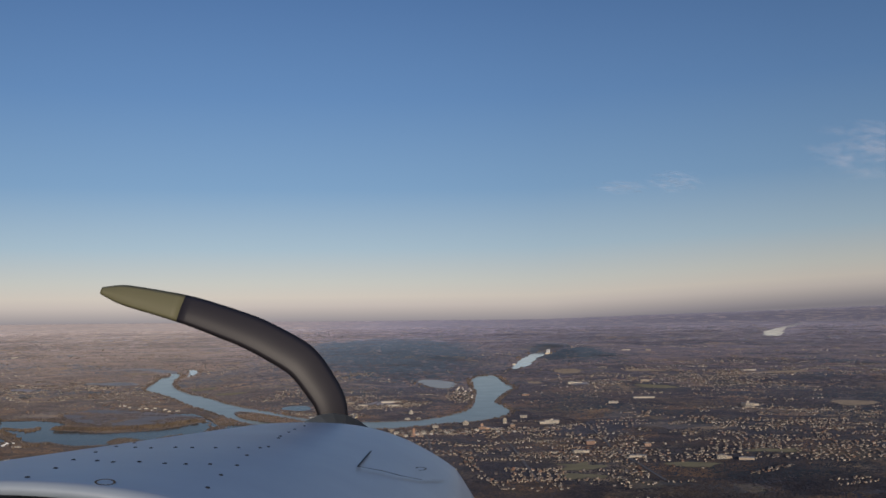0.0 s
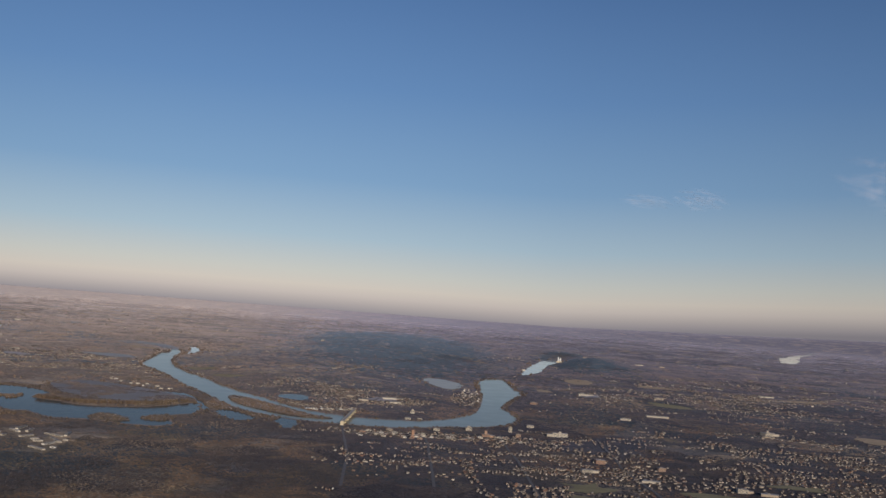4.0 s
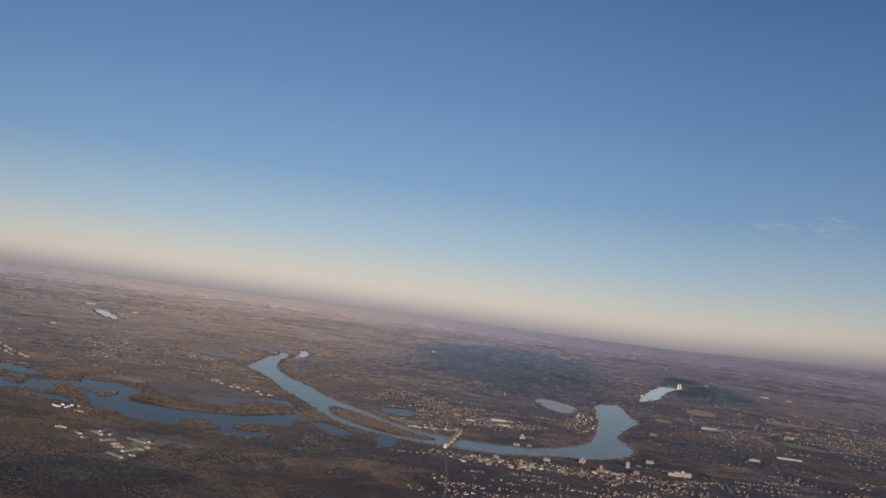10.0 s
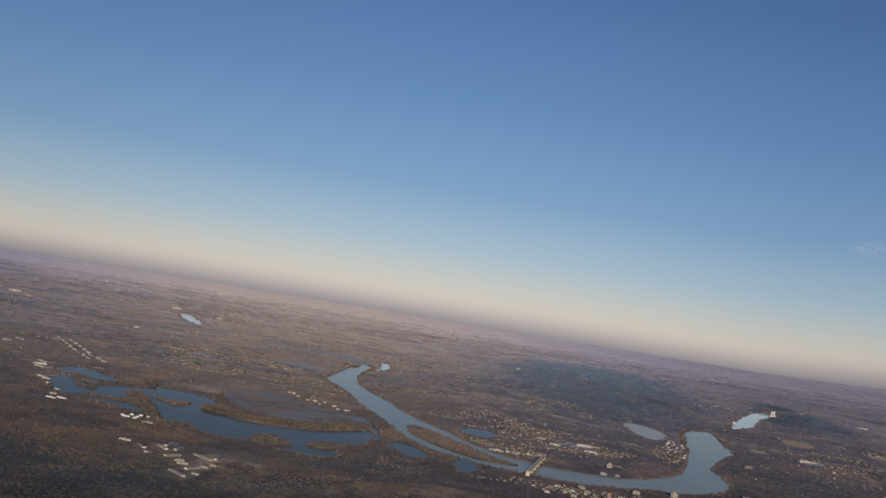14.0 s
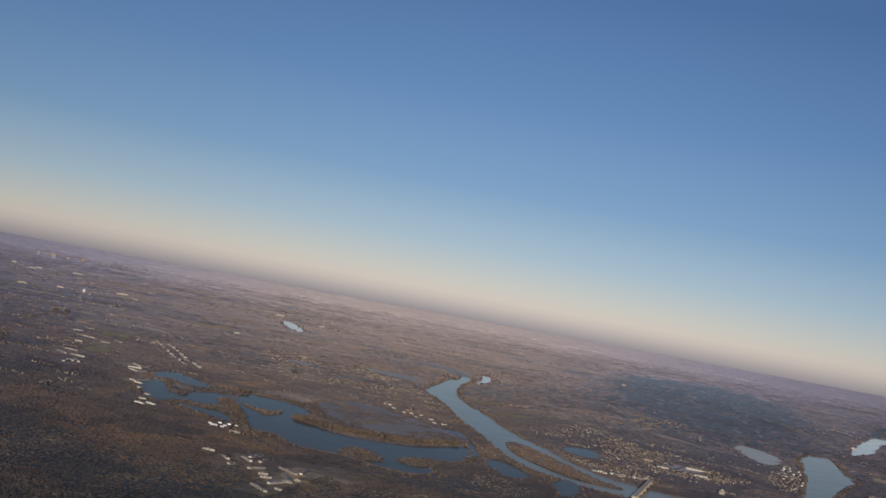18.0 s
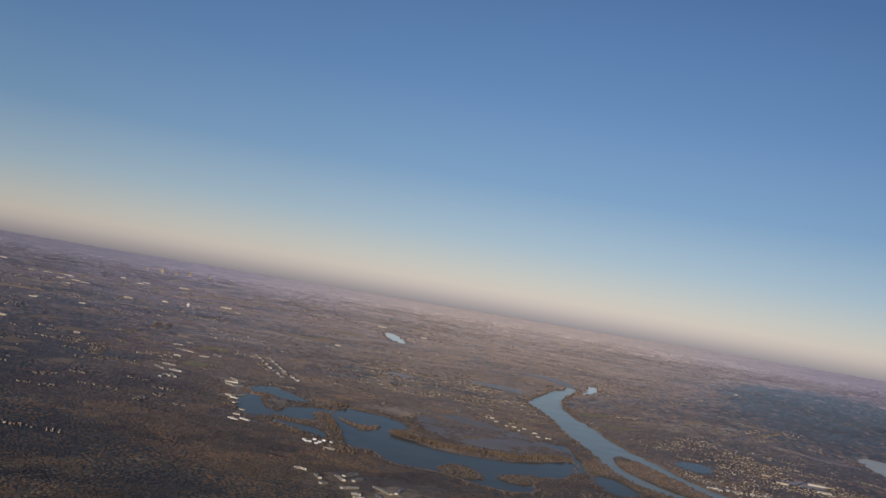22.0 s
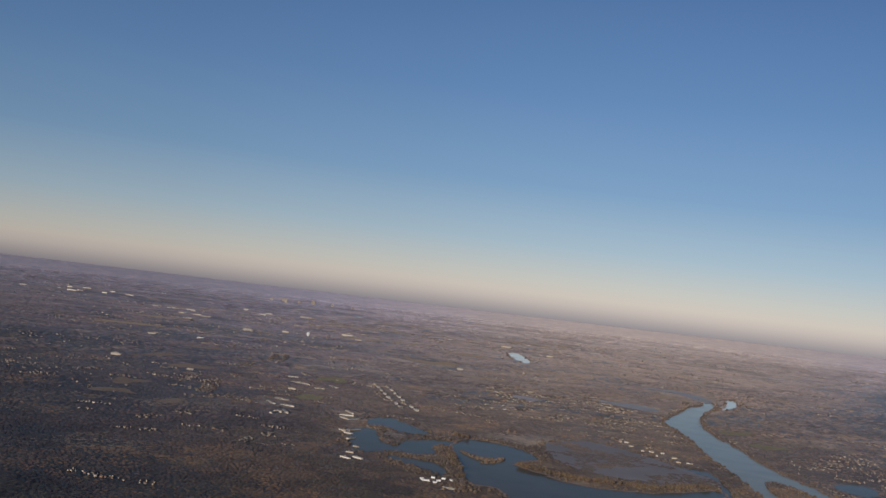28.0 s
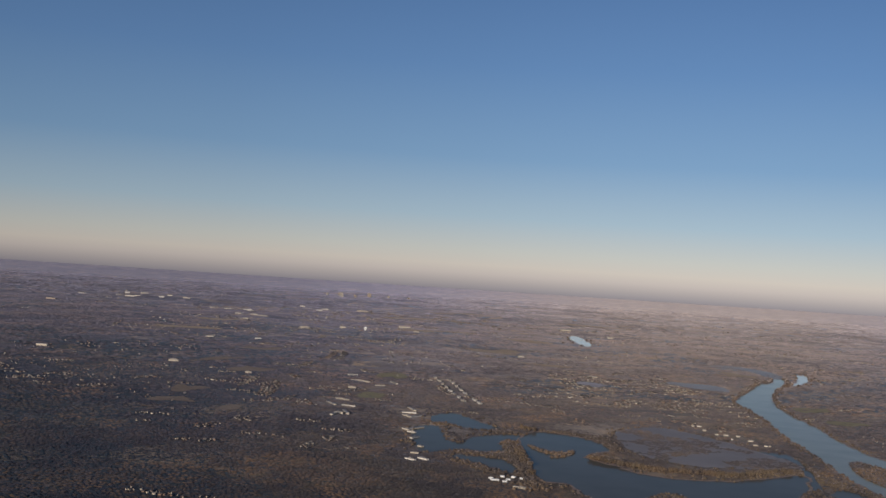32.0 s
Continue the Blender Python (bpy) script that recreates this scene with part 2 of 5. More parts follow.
def water_material(name, tint, rough, wave, ior, sheen=0.0):
    """Silty water: a dull body colour, or the sky's own tone, under a weak mirror of the sky."""
    m, n, l, b = material(name, rough, 0, 0.5)
    big = noise_node(n, l, 0.05, 5, 0.6)
    r = stops(n, [(0.35, tuple(0.88 * c for c in tint)), (0.65, tuple(1.08 * c for c in tint))])
    l.new(big.outputs[0], r.inputs[0]); l.new(r.outputs[0], b.inputs["Base Color"])
    b.inputs["IOR"].default_value = ior
    b.inputs["Sheen Weight"].default_value, b.inputs["Sheen Tint"].default_value = sheen, (0.7, 0.62, 0.66, 1)
    rip = noise_node(n, l, 1.2, 3, 0.6)
    bump = n.new("ShaderNodeBump"); bump.inputs["Strength"].default_value = wave; bump.inputs["Distance"].default_value = 0.15
    l.new(rip.outputs[0], bump.inputs["Height"]); l.new(bump.outputs[0], b.inputs["Normal"])
    return m


def painted(name, colours, rough=0.7, by_object=False, spec=0.3, grain=2.0, sheen=0.0, haze_sheen=(0.54, 0.55, 0.70)):
    m, n, l, b = material(name, rough, 0, spec)
    r = stops(n, colours, "CONSTANT")
    pick = n.new("ShaderNodeObjectInfo").outputs["Random"] if by_object else n.new("ShaderNodeNewGeometry").outputs["Random Per Island"]
    l.new(pick, r.inputs[0])
    g = noise_node(n, l, grain, 3, 0.6)
    s = stops(n, [(0.3, (0.72, 0.72, 0.72)), (0.7, (1.1, 1.1, 1.1))])
    l.new(g.outputs[0], s.inputs[0])
    l.new(mixed(n, l, 1.0, r.outputs[0], s.outputs[0], "MULTIPLY"), b.inputs["Base Color"])
    # a little sheen imitates haze over fields, banks and streets
    b.inputs["Sheen Weight"].default_value, b.inputs["Sheen Roughness"].default_value, b.inputs["Sheen Tint"].default_value = sheen, 0.3, (*haze_sheen, 1)
    return m


WALLS = [(0.0, (0.54, 0.47, 0.37)), (0.2, (0.40, 0.34, 0.265)), (0.45, (0.68, 0.62, 0.52)), (0.53, (0.28, 0.19, 0.135)), (0.72, (0.36, 0.31, 0.26)), (0.86, (0.24, 0.20, 0.17))]
ROOFS = [(0.0, (0.09, 0.08, 0.075)), (0.35, (0.14, 0.11, 0.09)), (0.6, (0.20, 0.18, 0.165)), (0.8, (0.07, 0.066, 0.068)), (0.9, (0.20, 0.11, 0.075))]
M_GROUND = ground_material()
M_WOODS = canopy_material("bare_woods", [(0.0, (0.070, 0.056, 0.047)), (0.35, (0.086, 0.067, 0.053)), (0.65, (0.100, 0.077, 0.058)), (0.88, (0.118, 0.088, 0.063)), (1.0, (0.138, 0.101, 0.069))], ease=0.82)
# paler than the near woods: haze put into the base colour
M_HAZEWOODS = canopy_material("hazed_bare_woods", [(0.0, (0.135, 0.101, 0.080)), (0.5, (0.155, 0.115, 0.088)), (1.0, (0.182, 0.134, 0.100))], (0.15, 1.06, 380, 3200), vary=0.55, ease=0.9)
# dark conifers, whose colour also stands in for shade on the land
M_FIR_SHADE = canopy_material("evergreens", [(0.0, (0.034, 0.042, 0.046)), (0.6, (0.042, 0.050, 0.053)), (1.0, (0.050, 0.058, 0.060))], (0.08, 0.60), 0.3, (0.34, 0.48, 0.72), (0.35, 0.48, 0.70), 0.2, 0.95)
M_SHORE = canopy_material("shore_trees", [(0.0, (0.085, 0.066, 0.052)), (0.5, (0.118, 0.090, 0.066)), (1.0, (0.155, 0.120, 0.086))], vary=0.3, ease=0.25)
M_RIVER = water_material("river_water", (0.31, 0.29, 0.205), 0.10, 0.008, 1.05)
# far waters: the low sky's reflection is put into the pale body colour
M_SKYWATER = water_material("sky_toned_water", (0.70, 0.58, 0.42), 0.06, 0.0, 1.12)
M_LAGOON = water_material("still_water", (0.115, 0.105, 0.080), 0.09, 0.05, 1.04)
M_MARSH = water_material("shallow_marsh", (0.30, 0.245, 0.205), 0.35, 0.06, 1.04, 0.0)
M_FLOOD = water_material("pale_flood_water", (0.42, 0.34, 0.26), 0.3, 0.02, 1.06)
M_ICE = water_material("pale_ice", (0.62, 0.59, 0.49), 0.3, 0.02, 1.03, 0.0)
M_WALL = painted("house_walls", WALLS)
M_ROOF = painted("house_roofs", ROOFS)
M_WALL1 = painted("house_wall_paint", WALLS, by_object=True)
M_ROOF1 = painted("house_roof_shingle", ROOFS, by_object=True)
M_BIG = painted("pale_stucco", [(0.0, (0.42, 0.37, 0.30)), (0.4, (0.50, 0.45, 0.37)), (0.75, (0.36, 0.29, 0.22))], by_object=True)
M_CREAM = painted("cream_render", [(0.0, (0.62, 0.56, 0.46)), (0.35, (0.50, 0.44, 0.35)), (0.7, (0.70, 0.66, 0.59))], by_object=True)
M_BRICK = painted("brick", [(0.0, (0.30, 0.18, 0.125)), (0.5, (0.36, 0.24, 0.17))], by_object=True)
M_FLAT = painted("flat_roof", [(0.0, (0.24, 0.22, 0.20)), (0.4, (0.34, 0.31, 0.28)), (0.75, (0.17, 0.155, 0.145))], by_object=True)
M_PALE = painted("pale_membrane_roof", [(0.0, (0.34, 0.325, 0.30)), (0.4, (0.50, 0.48, 0.45)), (0.75, (0.26, 0.245, 0.23))], by_object=True)
M_SLATE = painted("blue_slate", [(0.0, (0.16, 0.22, 0.30))], rough=0.6)
M_GLASS = painted("dark_glazing", [(0.0, (0.05, 0.06, 0.07))], rough=0.2, spec=0.5)
M_ROAD = painted("asphalt", [(0.0, (0.11, 0.10, 0.094))], rough=0.9, sheen=0.05)
M_CONCRETE = painted("old_concrete", [(0.0, (0.56, 0.48, 0.33))], rough=0.85)
M_WHITE = painted("white_paint", [(0.0, (0.82, 0.82, 0.80))], rough=0.45)
M_BARK = painted("bark", [(0.0, (0.16, 0.11, 0.075))], rough=0.9)
M_TAN = painted("dry_grass", [(0.0, (0.32, 0.23, 0.145))], rough=0.95, grain=0.25, sheen=0.10, haze_sheen=(0.66, 0.54, 0.40))
M_BANK = painted("river_mud", [(0.0, (0.24, 0.17, 0.125))], rough=0.95, grain=0.4, sheen=0.08, haze_sheen=(0.62, 0.52, 0.44))
M_OLIVE = painted("winter_pasture", [(0.0, (0.21, 0.175, 0.09))], rough=0.95, grain=0.2, sheen=0.08, haze_sheen=(0.60, 0.55, 0.36))
M_RUSSET = painted("dead_bracken", [(0.0, (0.165, 0.115, 0.078))], rough=0.95, grain=0.4, sheen=0.08, haze_sheen=(0.60, 0.50, 0.42))
M_LOT = painted("gravel_lot", [(0.0, (0.40, 0.36, 0.33))], rough=0.95, grain=0.3, sheen=0.04)

# ---- plain geometry tools ----


def tri_mesh(name, verts, tris, mats, slots=None, soft=False):
    me = bpy.data.meshes.new(name)
    verts, tris = np.asarray(verts, np.float32), np.asarray(tris, np.int32)
    me.vertices.add(len(verts)); me.vertices.foreach_set("co", verts.ravel())
    me.loops.add(tris.size); me.loops.foreach_set("vertex_index", tris.ravel())
    me.polygons.add(len(tris)); me.polygons.foreach_set("loop_start", np.arange(0, tris.size, 3, dtype=np.int32))
    for m in mats:
        me.materials.append(m)
    if slots is not None:
        me.polygons.foreach_set("material_index", np.asarray(slots, np.int32))
    if soft:
        me.polygons.foreach_set("use_smooth", np.ones(len(tris), bool))
    me.update(calc_edges=True)
    return me


def part(name, bm, mat, parent=None, label=""):
    me = bpy.data.meshes.new(name)
    bmesh.ops.recalc_face_normals(bm, faces=bm.faces)
    bm.to_mesh(me); bm.free()
    me.materials.append(mat)
    ob = new(name, me)
    ob.parent = parent
    return tagged(ob, label)


def box(bm, x0, y0, z0, x1, y1, z1, bevel=0.0):
    r = bmesh.ops.create_cube(bm, size=1.0, matrix=Matrix.Translation(((x0 + x1) / 2, (y0 + y1) / 2, (z0 + z1) / 2)) @ Matrix.Diagonal((x1 - x0, y1 - y0, z1 - z0, 1)))
    if bevel:
        bmesh.ops.bevel(bm, geom=list({e for v in r["verts"] for e in v.link_edges}), offset=bevel, segments=1, affect="EDGES")
    return bm


def smooth_loop(points, steps=6):
    """A closed Catmull-Rom curve through the corner points."""
    p = np.asarray(points, float)
    a, b, c, d = (np.roll(p, k, 0) for k in (1, 0, -1, -2))
    u = (np.arange(steps) / steps)[None, :, None]
    q = 0.5 * (2 * b[:, None] + (c - a)[:, None] * u + (2 * a - 5 * b + 4 * c - d)[:, None] * u**2 + (3 * b - a - 3 * c + d)[:, None] * u**3)
    return q.reshape(-1, 2)


def ragged(loop, size, seed):
    r = np.random.default_rng(seed)
    return loop + r.normal(0, size, loop.shape)


def inside(px, py, loop):
    hit = np.zeros(len(px), bool)
    for (x0, y0), (x1, y1) in zip(loop, np.roll(loop, -1, 0)):
        if y0 != y1:
            cross = ((y0 > py) != (y1 > py)) & (px < (x1 - x0) * (py - y0) / (y1 - y0) + x0)
            hit ^= cross
    return hit


def shore_distance(px, py, loop):
    best = np.full(len(px), 1e9)
    for (x0, y0), (x1, y1) in zip(loop, np.roll(loop, -1, 0)):
        dx, dy = x1 - x0, y1 - y0
        u = np.clip(((px - x0) * dx + (py - y0) * dy) / (dx * dx + dy * dy + 1e-9), 0, 1)
        best = np.minimum(best, (px - x0 - u * dx) ** 2 + (py - y0 - u * dy) ** 2)
    return np.sqrt(best)


def lattice(x, y, size, seed):
    """Smooth value noise between 0 and 1."""
    gx, gy = x / size, y / size
    ix, iy = np.floor(gx).astype(np.int64), np.floor(gy).astype(np.int64)
    fx, fy = gx - ix, gy - iy
    fx, fy = fx * fx * (3 - 2 * fx), fy * fy * (3 - 2 * fy)

    def h(a, b):
        v = (a * 73856093) ^ (b * 19349663) ^ (seed * 83492791)
        v = (v ^ (v >> 13)) * 1274126177
        return ((v ^ (v >> 16)) & 0xFFFF) / 65535.0
    return (h(ix, iy) * (1 - fx) + h(ix + 1, iy) * fx) * (1 - fy) + (h(ix, iy + 1) * (1 - fx) + h(ix + 1, iy + 1) * fx) * fy


# ---- waters: shorelines as smooth loops ----
WATERS = {}
SOUTH_BANK = [(-231, 942), (-219, 908), (-213, 876), (-216, 866), (-224, 890), (-212, 845), (-203, 790), (-193, 732), (-178, 700), (-159, 661), (-132, 598), (-110, 551), (-96, 521), (-80, 496),
              (-60, 481), (-38, 477), (-21, 479), (-3, 494), (15, 507), (27, 528), (32, 558), (29, 587), (27, 612), (34, 663)]
NORTH_BANK = [(43, 714), (41, 761), (38, 838), (30, 848), (24, 836), (18, 792), (19, 736), (18, 650), (13, 575), (3, 536), (-10, 514), (-24, 508), (-40, 508), (-57, 518),
              (-74, 540), (-89, 566), (-108, 596), (-134, 649), (-165, 713), (-181, 761), (-194, 815), (-206, 888), (-218, 925)]
WATERS["river"] = M_RIVER, SOUTH_BANK + NORTH_BANK
WATERS["lagoon"] = M_LAGOON, [(-197, 498), (-204, 515), (-206, 527), (-198, 531), (-187, 528), (-177, 521), (-170, 511), (-171, 498), (-168, 487), (-156, 480), (-145, 474), (-134, 475), (-120, 487), (-109, 514), (-103, 498), (-100, 473),
    (-106, 457), (-98, 430), (-110, 424), (-125, 430), (-140, 427), (-153, 440), (-162, 440), (-174, 459), (-188, 482)]
WATERS["west_lagoon"] = M_LAGOON, [(-247, 522), (-253, 538), (-252, 546), (-245, 544), (-232, 533), (-219, 525), (-219, 516), (-228, 514), (-239, 521), (-241, 516)]
WATERS["middle_lagoon"] = M_LAGOON, [(-224, 474), (-239, 498), (-238, 508), (-232, 505), (-223, 491), (-214, 481), (-210, 482), (-214, 494), (-212, 505), (-209, 512), (-202, 513), (-198, 504), (-203, 500), (-201, 491), (-194, 480), (-195, 472), (-204, 465), (-209, 455)]
WATERS["creek"] = M_LAGOON, [(-200, 455), (-194, 459), (-187, 462), (-181, 460), (-174, 450), (-172, 443), (-178, 446), (-186, 450), (-193, 452)]
WATERS["spit_channel"] = M_LAGOON, [(-187, 558), (-180, 560), (-166, 540), (-150, 526), (-144, 538), (-139, 552), (-131, 556), (-121, 553), (-108, 524), (-99, 496), (-100, 488), (-106, 508), (-112, 525), (-118, 534), (-123, 530), (-129, 514), (-143, 504), (-157, 513), (-171, 534)]
WATERS["flood_pool"] = M_LAGOON, [(-95, 492), (-90, 497), (-78, 480), (-75, 474), (-80, 462), (-88, 474)]
WATERS["back_pool"] = M_LAGOON, [(-68, 478), (-64, 487), (-59, 474), (-57, 458), (-60, 449), (-65, 464)]
WATERS["marsh"] = M_MARSH, [(-181, 543), (-187, 564), (-182, 584), (-172, 584), (-160, 577), (-146, 567), (-132, 554), (-118, 541), (-112, 528), (-123, 513), (-138, 503), (-154, 506), (-167, 519)]
WATERS["frozen_lake"] = M_ICE, [(-19, 793), (-8, 804), (4, 778), (8, 746), (1, 714), (-8, 731)]
WATERS["upper_river"] = M_SKYWATER, [(55, 930), (72, 1086), (99, 1255), (122, 1320), (118, 1258), (96, 1146), (76, 1005), (63, 950)]
WATERS["far_reservoir"] = M_SKYWATER, [(560, 1990), (692, 2388), (842, 2783), (1080, 3400), (956, 3029), (782, 2566), (620, 2080), (544, 1855)]
WATERS["lone_lake"] = M_SKYWATER, [(-501, 1205), (-506, 1238), (-465, 1167), (-428, 1098), (-428, 1078), (-461, 1131)]
WATERS["bank_pond"] = M_SKYWATER, [(-197, 870), (-205, 915), (-219, 972), (-210, 967), (-199, 912)]
WATERS["pale_marsh"] = M_FLOOD, [(-255, 799), (-243, 806), (-231, 811), (-217, 798), (-211, 780), (-224, 776), (-239, 783)]
WATERS["river_arm"] = M_FLOOD, [(-288, 971), (-272, 1000), (-243, 980), (-217, 930), (-222, 915), (-248, 960), (-272, 982)]
WATERS["town_pond"] = M_LAGOON, [(-84, 580), (-77, 596), (-70, 588), (-68, 570), (-74, 566)]
LOOPS = {name: ragged(smooth_loop(pts), 0.5 if name != "far_reservoir" else 3.0, 3) for name, (_, pts) in WATERS.items()}
ISLAND = smooth_loop([(-103, 560), (-92, 554), (-76, 532), (-60, 508), (-47, 494), (-62, 492), (-80, 509), (-95, 532)])
ISLETS = [smooth_loop([(-130, 437), (-128, 450), (-120, 446), (-114, 434), (-122, 429)]), smooth_loop([(-112, 455), (-106, 461), (-102, 452), (-104, 441), (-112, 443)]),
          smooth_loop([(-193, 496), (-183, 490), (-178, 492), (-177, 497), (-174, 487), (-176, 478), (-178, 484), (-184, 486)])]


def wet(x, y):
    out = np.zeros(len(x), bool)
    for loop in LOOPS.values():
        lo, hi = loop.min(0), loop.max(0)
        near = (x > lo[0]) & (x < hi[0]) & (y > lo[1]) & (y < hi[1])
        out[near] |= inside(x[near], y[near], loop)
    for loop in (ISLAND, *ISLETS):
        out &= ~inside(x, y, loop)
    return out


def bank(x, y, reach=40.0):
    """0 on the shores and in the water, rising to 1 away from them."""
    out = np.ones(len(x))
    for loop in LOOPS.values():
        lo, hi = loop.min(0) - reach, loop.max(0) + reach
        near = (x > lo[0]) & (x < hi[0]) & (y > lo[1]) & (y < hi[1])
        if near.any():
            d = shore_distance(x[near], y[near], loop)
            d[inside(x[near], y[near], loop)] = 0
            out[near] = np.minimum(out[near], np.clip((d - 3) / reach, 0, 1))
    return out


def rise(x, y):
    """The height of the land."""
    x, y = np.atleast_1d(np.asarray(x, float)), np.atleast_1d(np.asarray(y, float))
    far = np.hypot(x, y)
    amp = (2.7 + np.clip(far - 600, 0, 1400) * 0.0012) * np.clip((3600 - far) / 1200, 0, 1)
    h = 0.55 * lattice(x, y, 130, 1) + 0.3 * lattice(x, y, 55, 2) + 0.15 * lattice(x, y, 22, 3) - 0.38
    hill = np.exp(-(((x + 75) / 95) ** 2 + ((y - 1250) / 330) ** 2)) * 9 + np.exp(-(((x - 130) / 45) ** 2 + ((y - 1230) / 170) ** 2)) * 6
    # the upland that closes the view behind the far reservoir
    left = np.degrees(np.arctan2(-x, y))
    up = np.clip((-left - 5.0) / 16.0, 0, 1.25) * np.clip((left + 70) / 20, 0, 1)
    s = np.clip((far - 3350) / 1150, 0, 1)
    upland = 44 * up * s * s * (3 - 2 * s) * (0.93 + 0.14 * lattice(x, y, 420, 5))
    return (np.maximum(h + 0.1, 0) * amp * 2.2 + hill) * bank(x, y) + upland


# ---- ground: one sheet out to the horizon ----
def ground_sheet():
    radii = np.concatenate([[60.0], np.geomspace(230, 1300, 210), np.geomspace(1310, 9000, 75)])
    ang = np.concatenate([np.linspace(-34, 64, 420), np.linspace(66, 324, 60)])
    a = np.radians(ang)
    x, y = -np.outer(radii, np.sin(a)), np.outer(radii, np.cos(a))
    z = rise(x.ravel(), y.ravel())
    v = np.stack([x.ravel(), y.ravel(), z], 1)
    nr, na = len(radii), len(ang)
    i, j = np.meshgrid(np.arange(nr - 1), np.arange(na), indexing="ij")
    q = [i * na + j, i * na + (j + 1) % na, (i + 1) * na + (j + 1) % na, (i + 1) * na + j]
    t = np.concatenate([np.stack([q[0], q[2], q[1]], -1).reshape(-1, 3), np.stack([q[0], q[3], q[2]], -1).reshape(-1, 3)])
    v = np.vstack([v, [[0, 0, 0]]])
    cap = np.stack([np.full(na, len(v) - 1), np.arange(na), (np.arange(na) + 1) % na], 1)
    t = np.vstack([t, cap])[:, ::-1]
    p = v[t[-1]]
    if np.cross(p[1] - p[0], p[2] - p[0])[2] < 0:
        t = t[:, ::-1]
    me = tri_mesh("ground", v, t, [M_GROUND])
    me.polygons.foreach_set("use_smooth", np.ones(len(t), bool))
    tagged(new("ground", me), "brown winter countryside of woods and fields", "ground", kind="structure")


ground_sheet()


def sheet(name, loop, z, mat, label, category, thick=0.0):
    """A level sheet within a loop, face up; with a thickness, a low slab."""
    x, y = loop[:, 0], loop[:, 1]
    if (x * np.roll(y, -1) - np.roll(x, -1) * y).sum() < 0:
        loop = loop[::-1]
    n = len(loop)
    pts, _, tris, *_ = geometry.delaunay_2d_cdt([Vector(p) for p in loop], [], [list(range(n))], 1, 1e-4)
    verts, faces = [(p.x, p.y, z + thick) for p in pts], [tuple(t) for t in tris]
    if thick:
        k = len(verts)
        verts += [(px, py, z + t) for t in (thick, -0.1) for px, py in loop]
        faces += [(k + (i + 1) % n, k + i, k + n + i, k + n + (i + 1) % n) for i in range(n)]
    me = bpy.data.meshes.new(name)
    me.from_pydata(verts, [], faces)
    for p in me.polygons[:len(tris)]:
        if p.normal.z < 0:
            p.flip()
    me.materials.append(mat)
    return tagged(new(name, me), label, category, kind="structure")


WATER_LABELS = {"river": "broad grey-blue river bending past the town", "lagoon": "still dark lagoon behind a wooded spit", "west_lagoon": "still dark backwater among bare trees", "middle_lagoon": "still dark pond between wooded bars", "creek": "narrow dark creek between low wooded bars", "spit_channel": "dark channel behind the wooded spit",
                "flood_pool": "small dark flood pool in the riverside woods", "back_pool": "narrow dark pool in the riverside woods",
                "marsh": "pale shallow marsh with dead reeds", "frozen_lake": "pale ice-covered oval lake", "upper_river": "bright river reach below a dark hill",
                "far_reservoir": "bright narrow reservoir among distant woods", "lone_lake": "small bright lake among fields", "bank_pond": "small bright pond beside the river",
                "pale_marsh": "pale flooded meadow", "river_arm": "narrow shallow side arm of the river", "town_pond": "small pond among riverside trees"}
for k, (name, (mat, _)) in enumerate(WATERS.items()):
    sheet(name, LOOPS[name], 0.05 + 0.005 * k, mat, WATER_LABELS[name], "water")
def margin(name, loop, wide, mat, label):
    """A strip of bare bank along a shoreline, sloping up from the water."""
    t = np.roll(loop, -1, 0) - np.roll(loop, 1, 0)
    t /= np.linalg.norm(t, axis=1, keepdims=True) + 1e-9
    side = np.stack([t[:, 1], -t[:, 0]], 1)
    x, y = loop[:, 0], loop[:, 1]
    if (x * np.roll(y, -1) - np.roll(x, -1) * y).sum() < 0:
        side = -side
    r = np.random.default_rng(19)
    reach = wide * r.uniform(0.5, 1.3, (len(loop), 1))
    bm = bmesh.new()
    rings = [[bm.verts.new((*p, z)) for p in loop + side * d] for d, z in ((-0.2 * wide, 0.02), (reach * 0.5, 0.24), (reach, 0.05))]
    n = len(loop)
    for a, b in zip(rings, rings[1:]):
        for i in range(n):
            j = (i + 1) % n
            bm.faces.new((a[i], a[j], b[j], b[i])).smooth = True
    tagged(part(name, bm, mat), label, "bank", kind="structure")


margin("river_bank", LOOPS["river"], 1.6, M_BANK, "bare tan mud bank along the river")
margin("lake_shore", LOOPS["frozen_lake"], 1.2, M_BANK, "bare tan shore round the frozen lake")
margin("lagoon_shore", LOOPS["lagoon"], 1.0, M_BANK, "low tan reed fringe round the lagoon")
sheet("river_island", ISLAND, 0.0, M_GROUND, "long wooded island in the river", "island", thick=0.25)
for loop in ISLETS:
    sheet("islet", loop, 0.0, M_GROUND, "low wooded islet in the lagoon", "island", thick=0.2)

# fields and bare lots: centre, half sizes, turn
FIELDS = [
    ("field", M_OLIVE, 42, 352, 11, 15, 5), ("field", M_TAN, 92, 855, 16, 50, 0), ("field", M_TAN, 205, 566, 17, 26, 10), ("field", M_TAN, 248, 832, 24, 30, 15),
    ("field", M_OLIVE, 40, 331, 9, 8, 0), ("field", M_OLIVE, 78, 350, 12, 9, 8), ("field", M_OLIVE, 110, 377, 14, 9, 0), ("field", M_TAN, 150, 860, 20, 22, 5)]
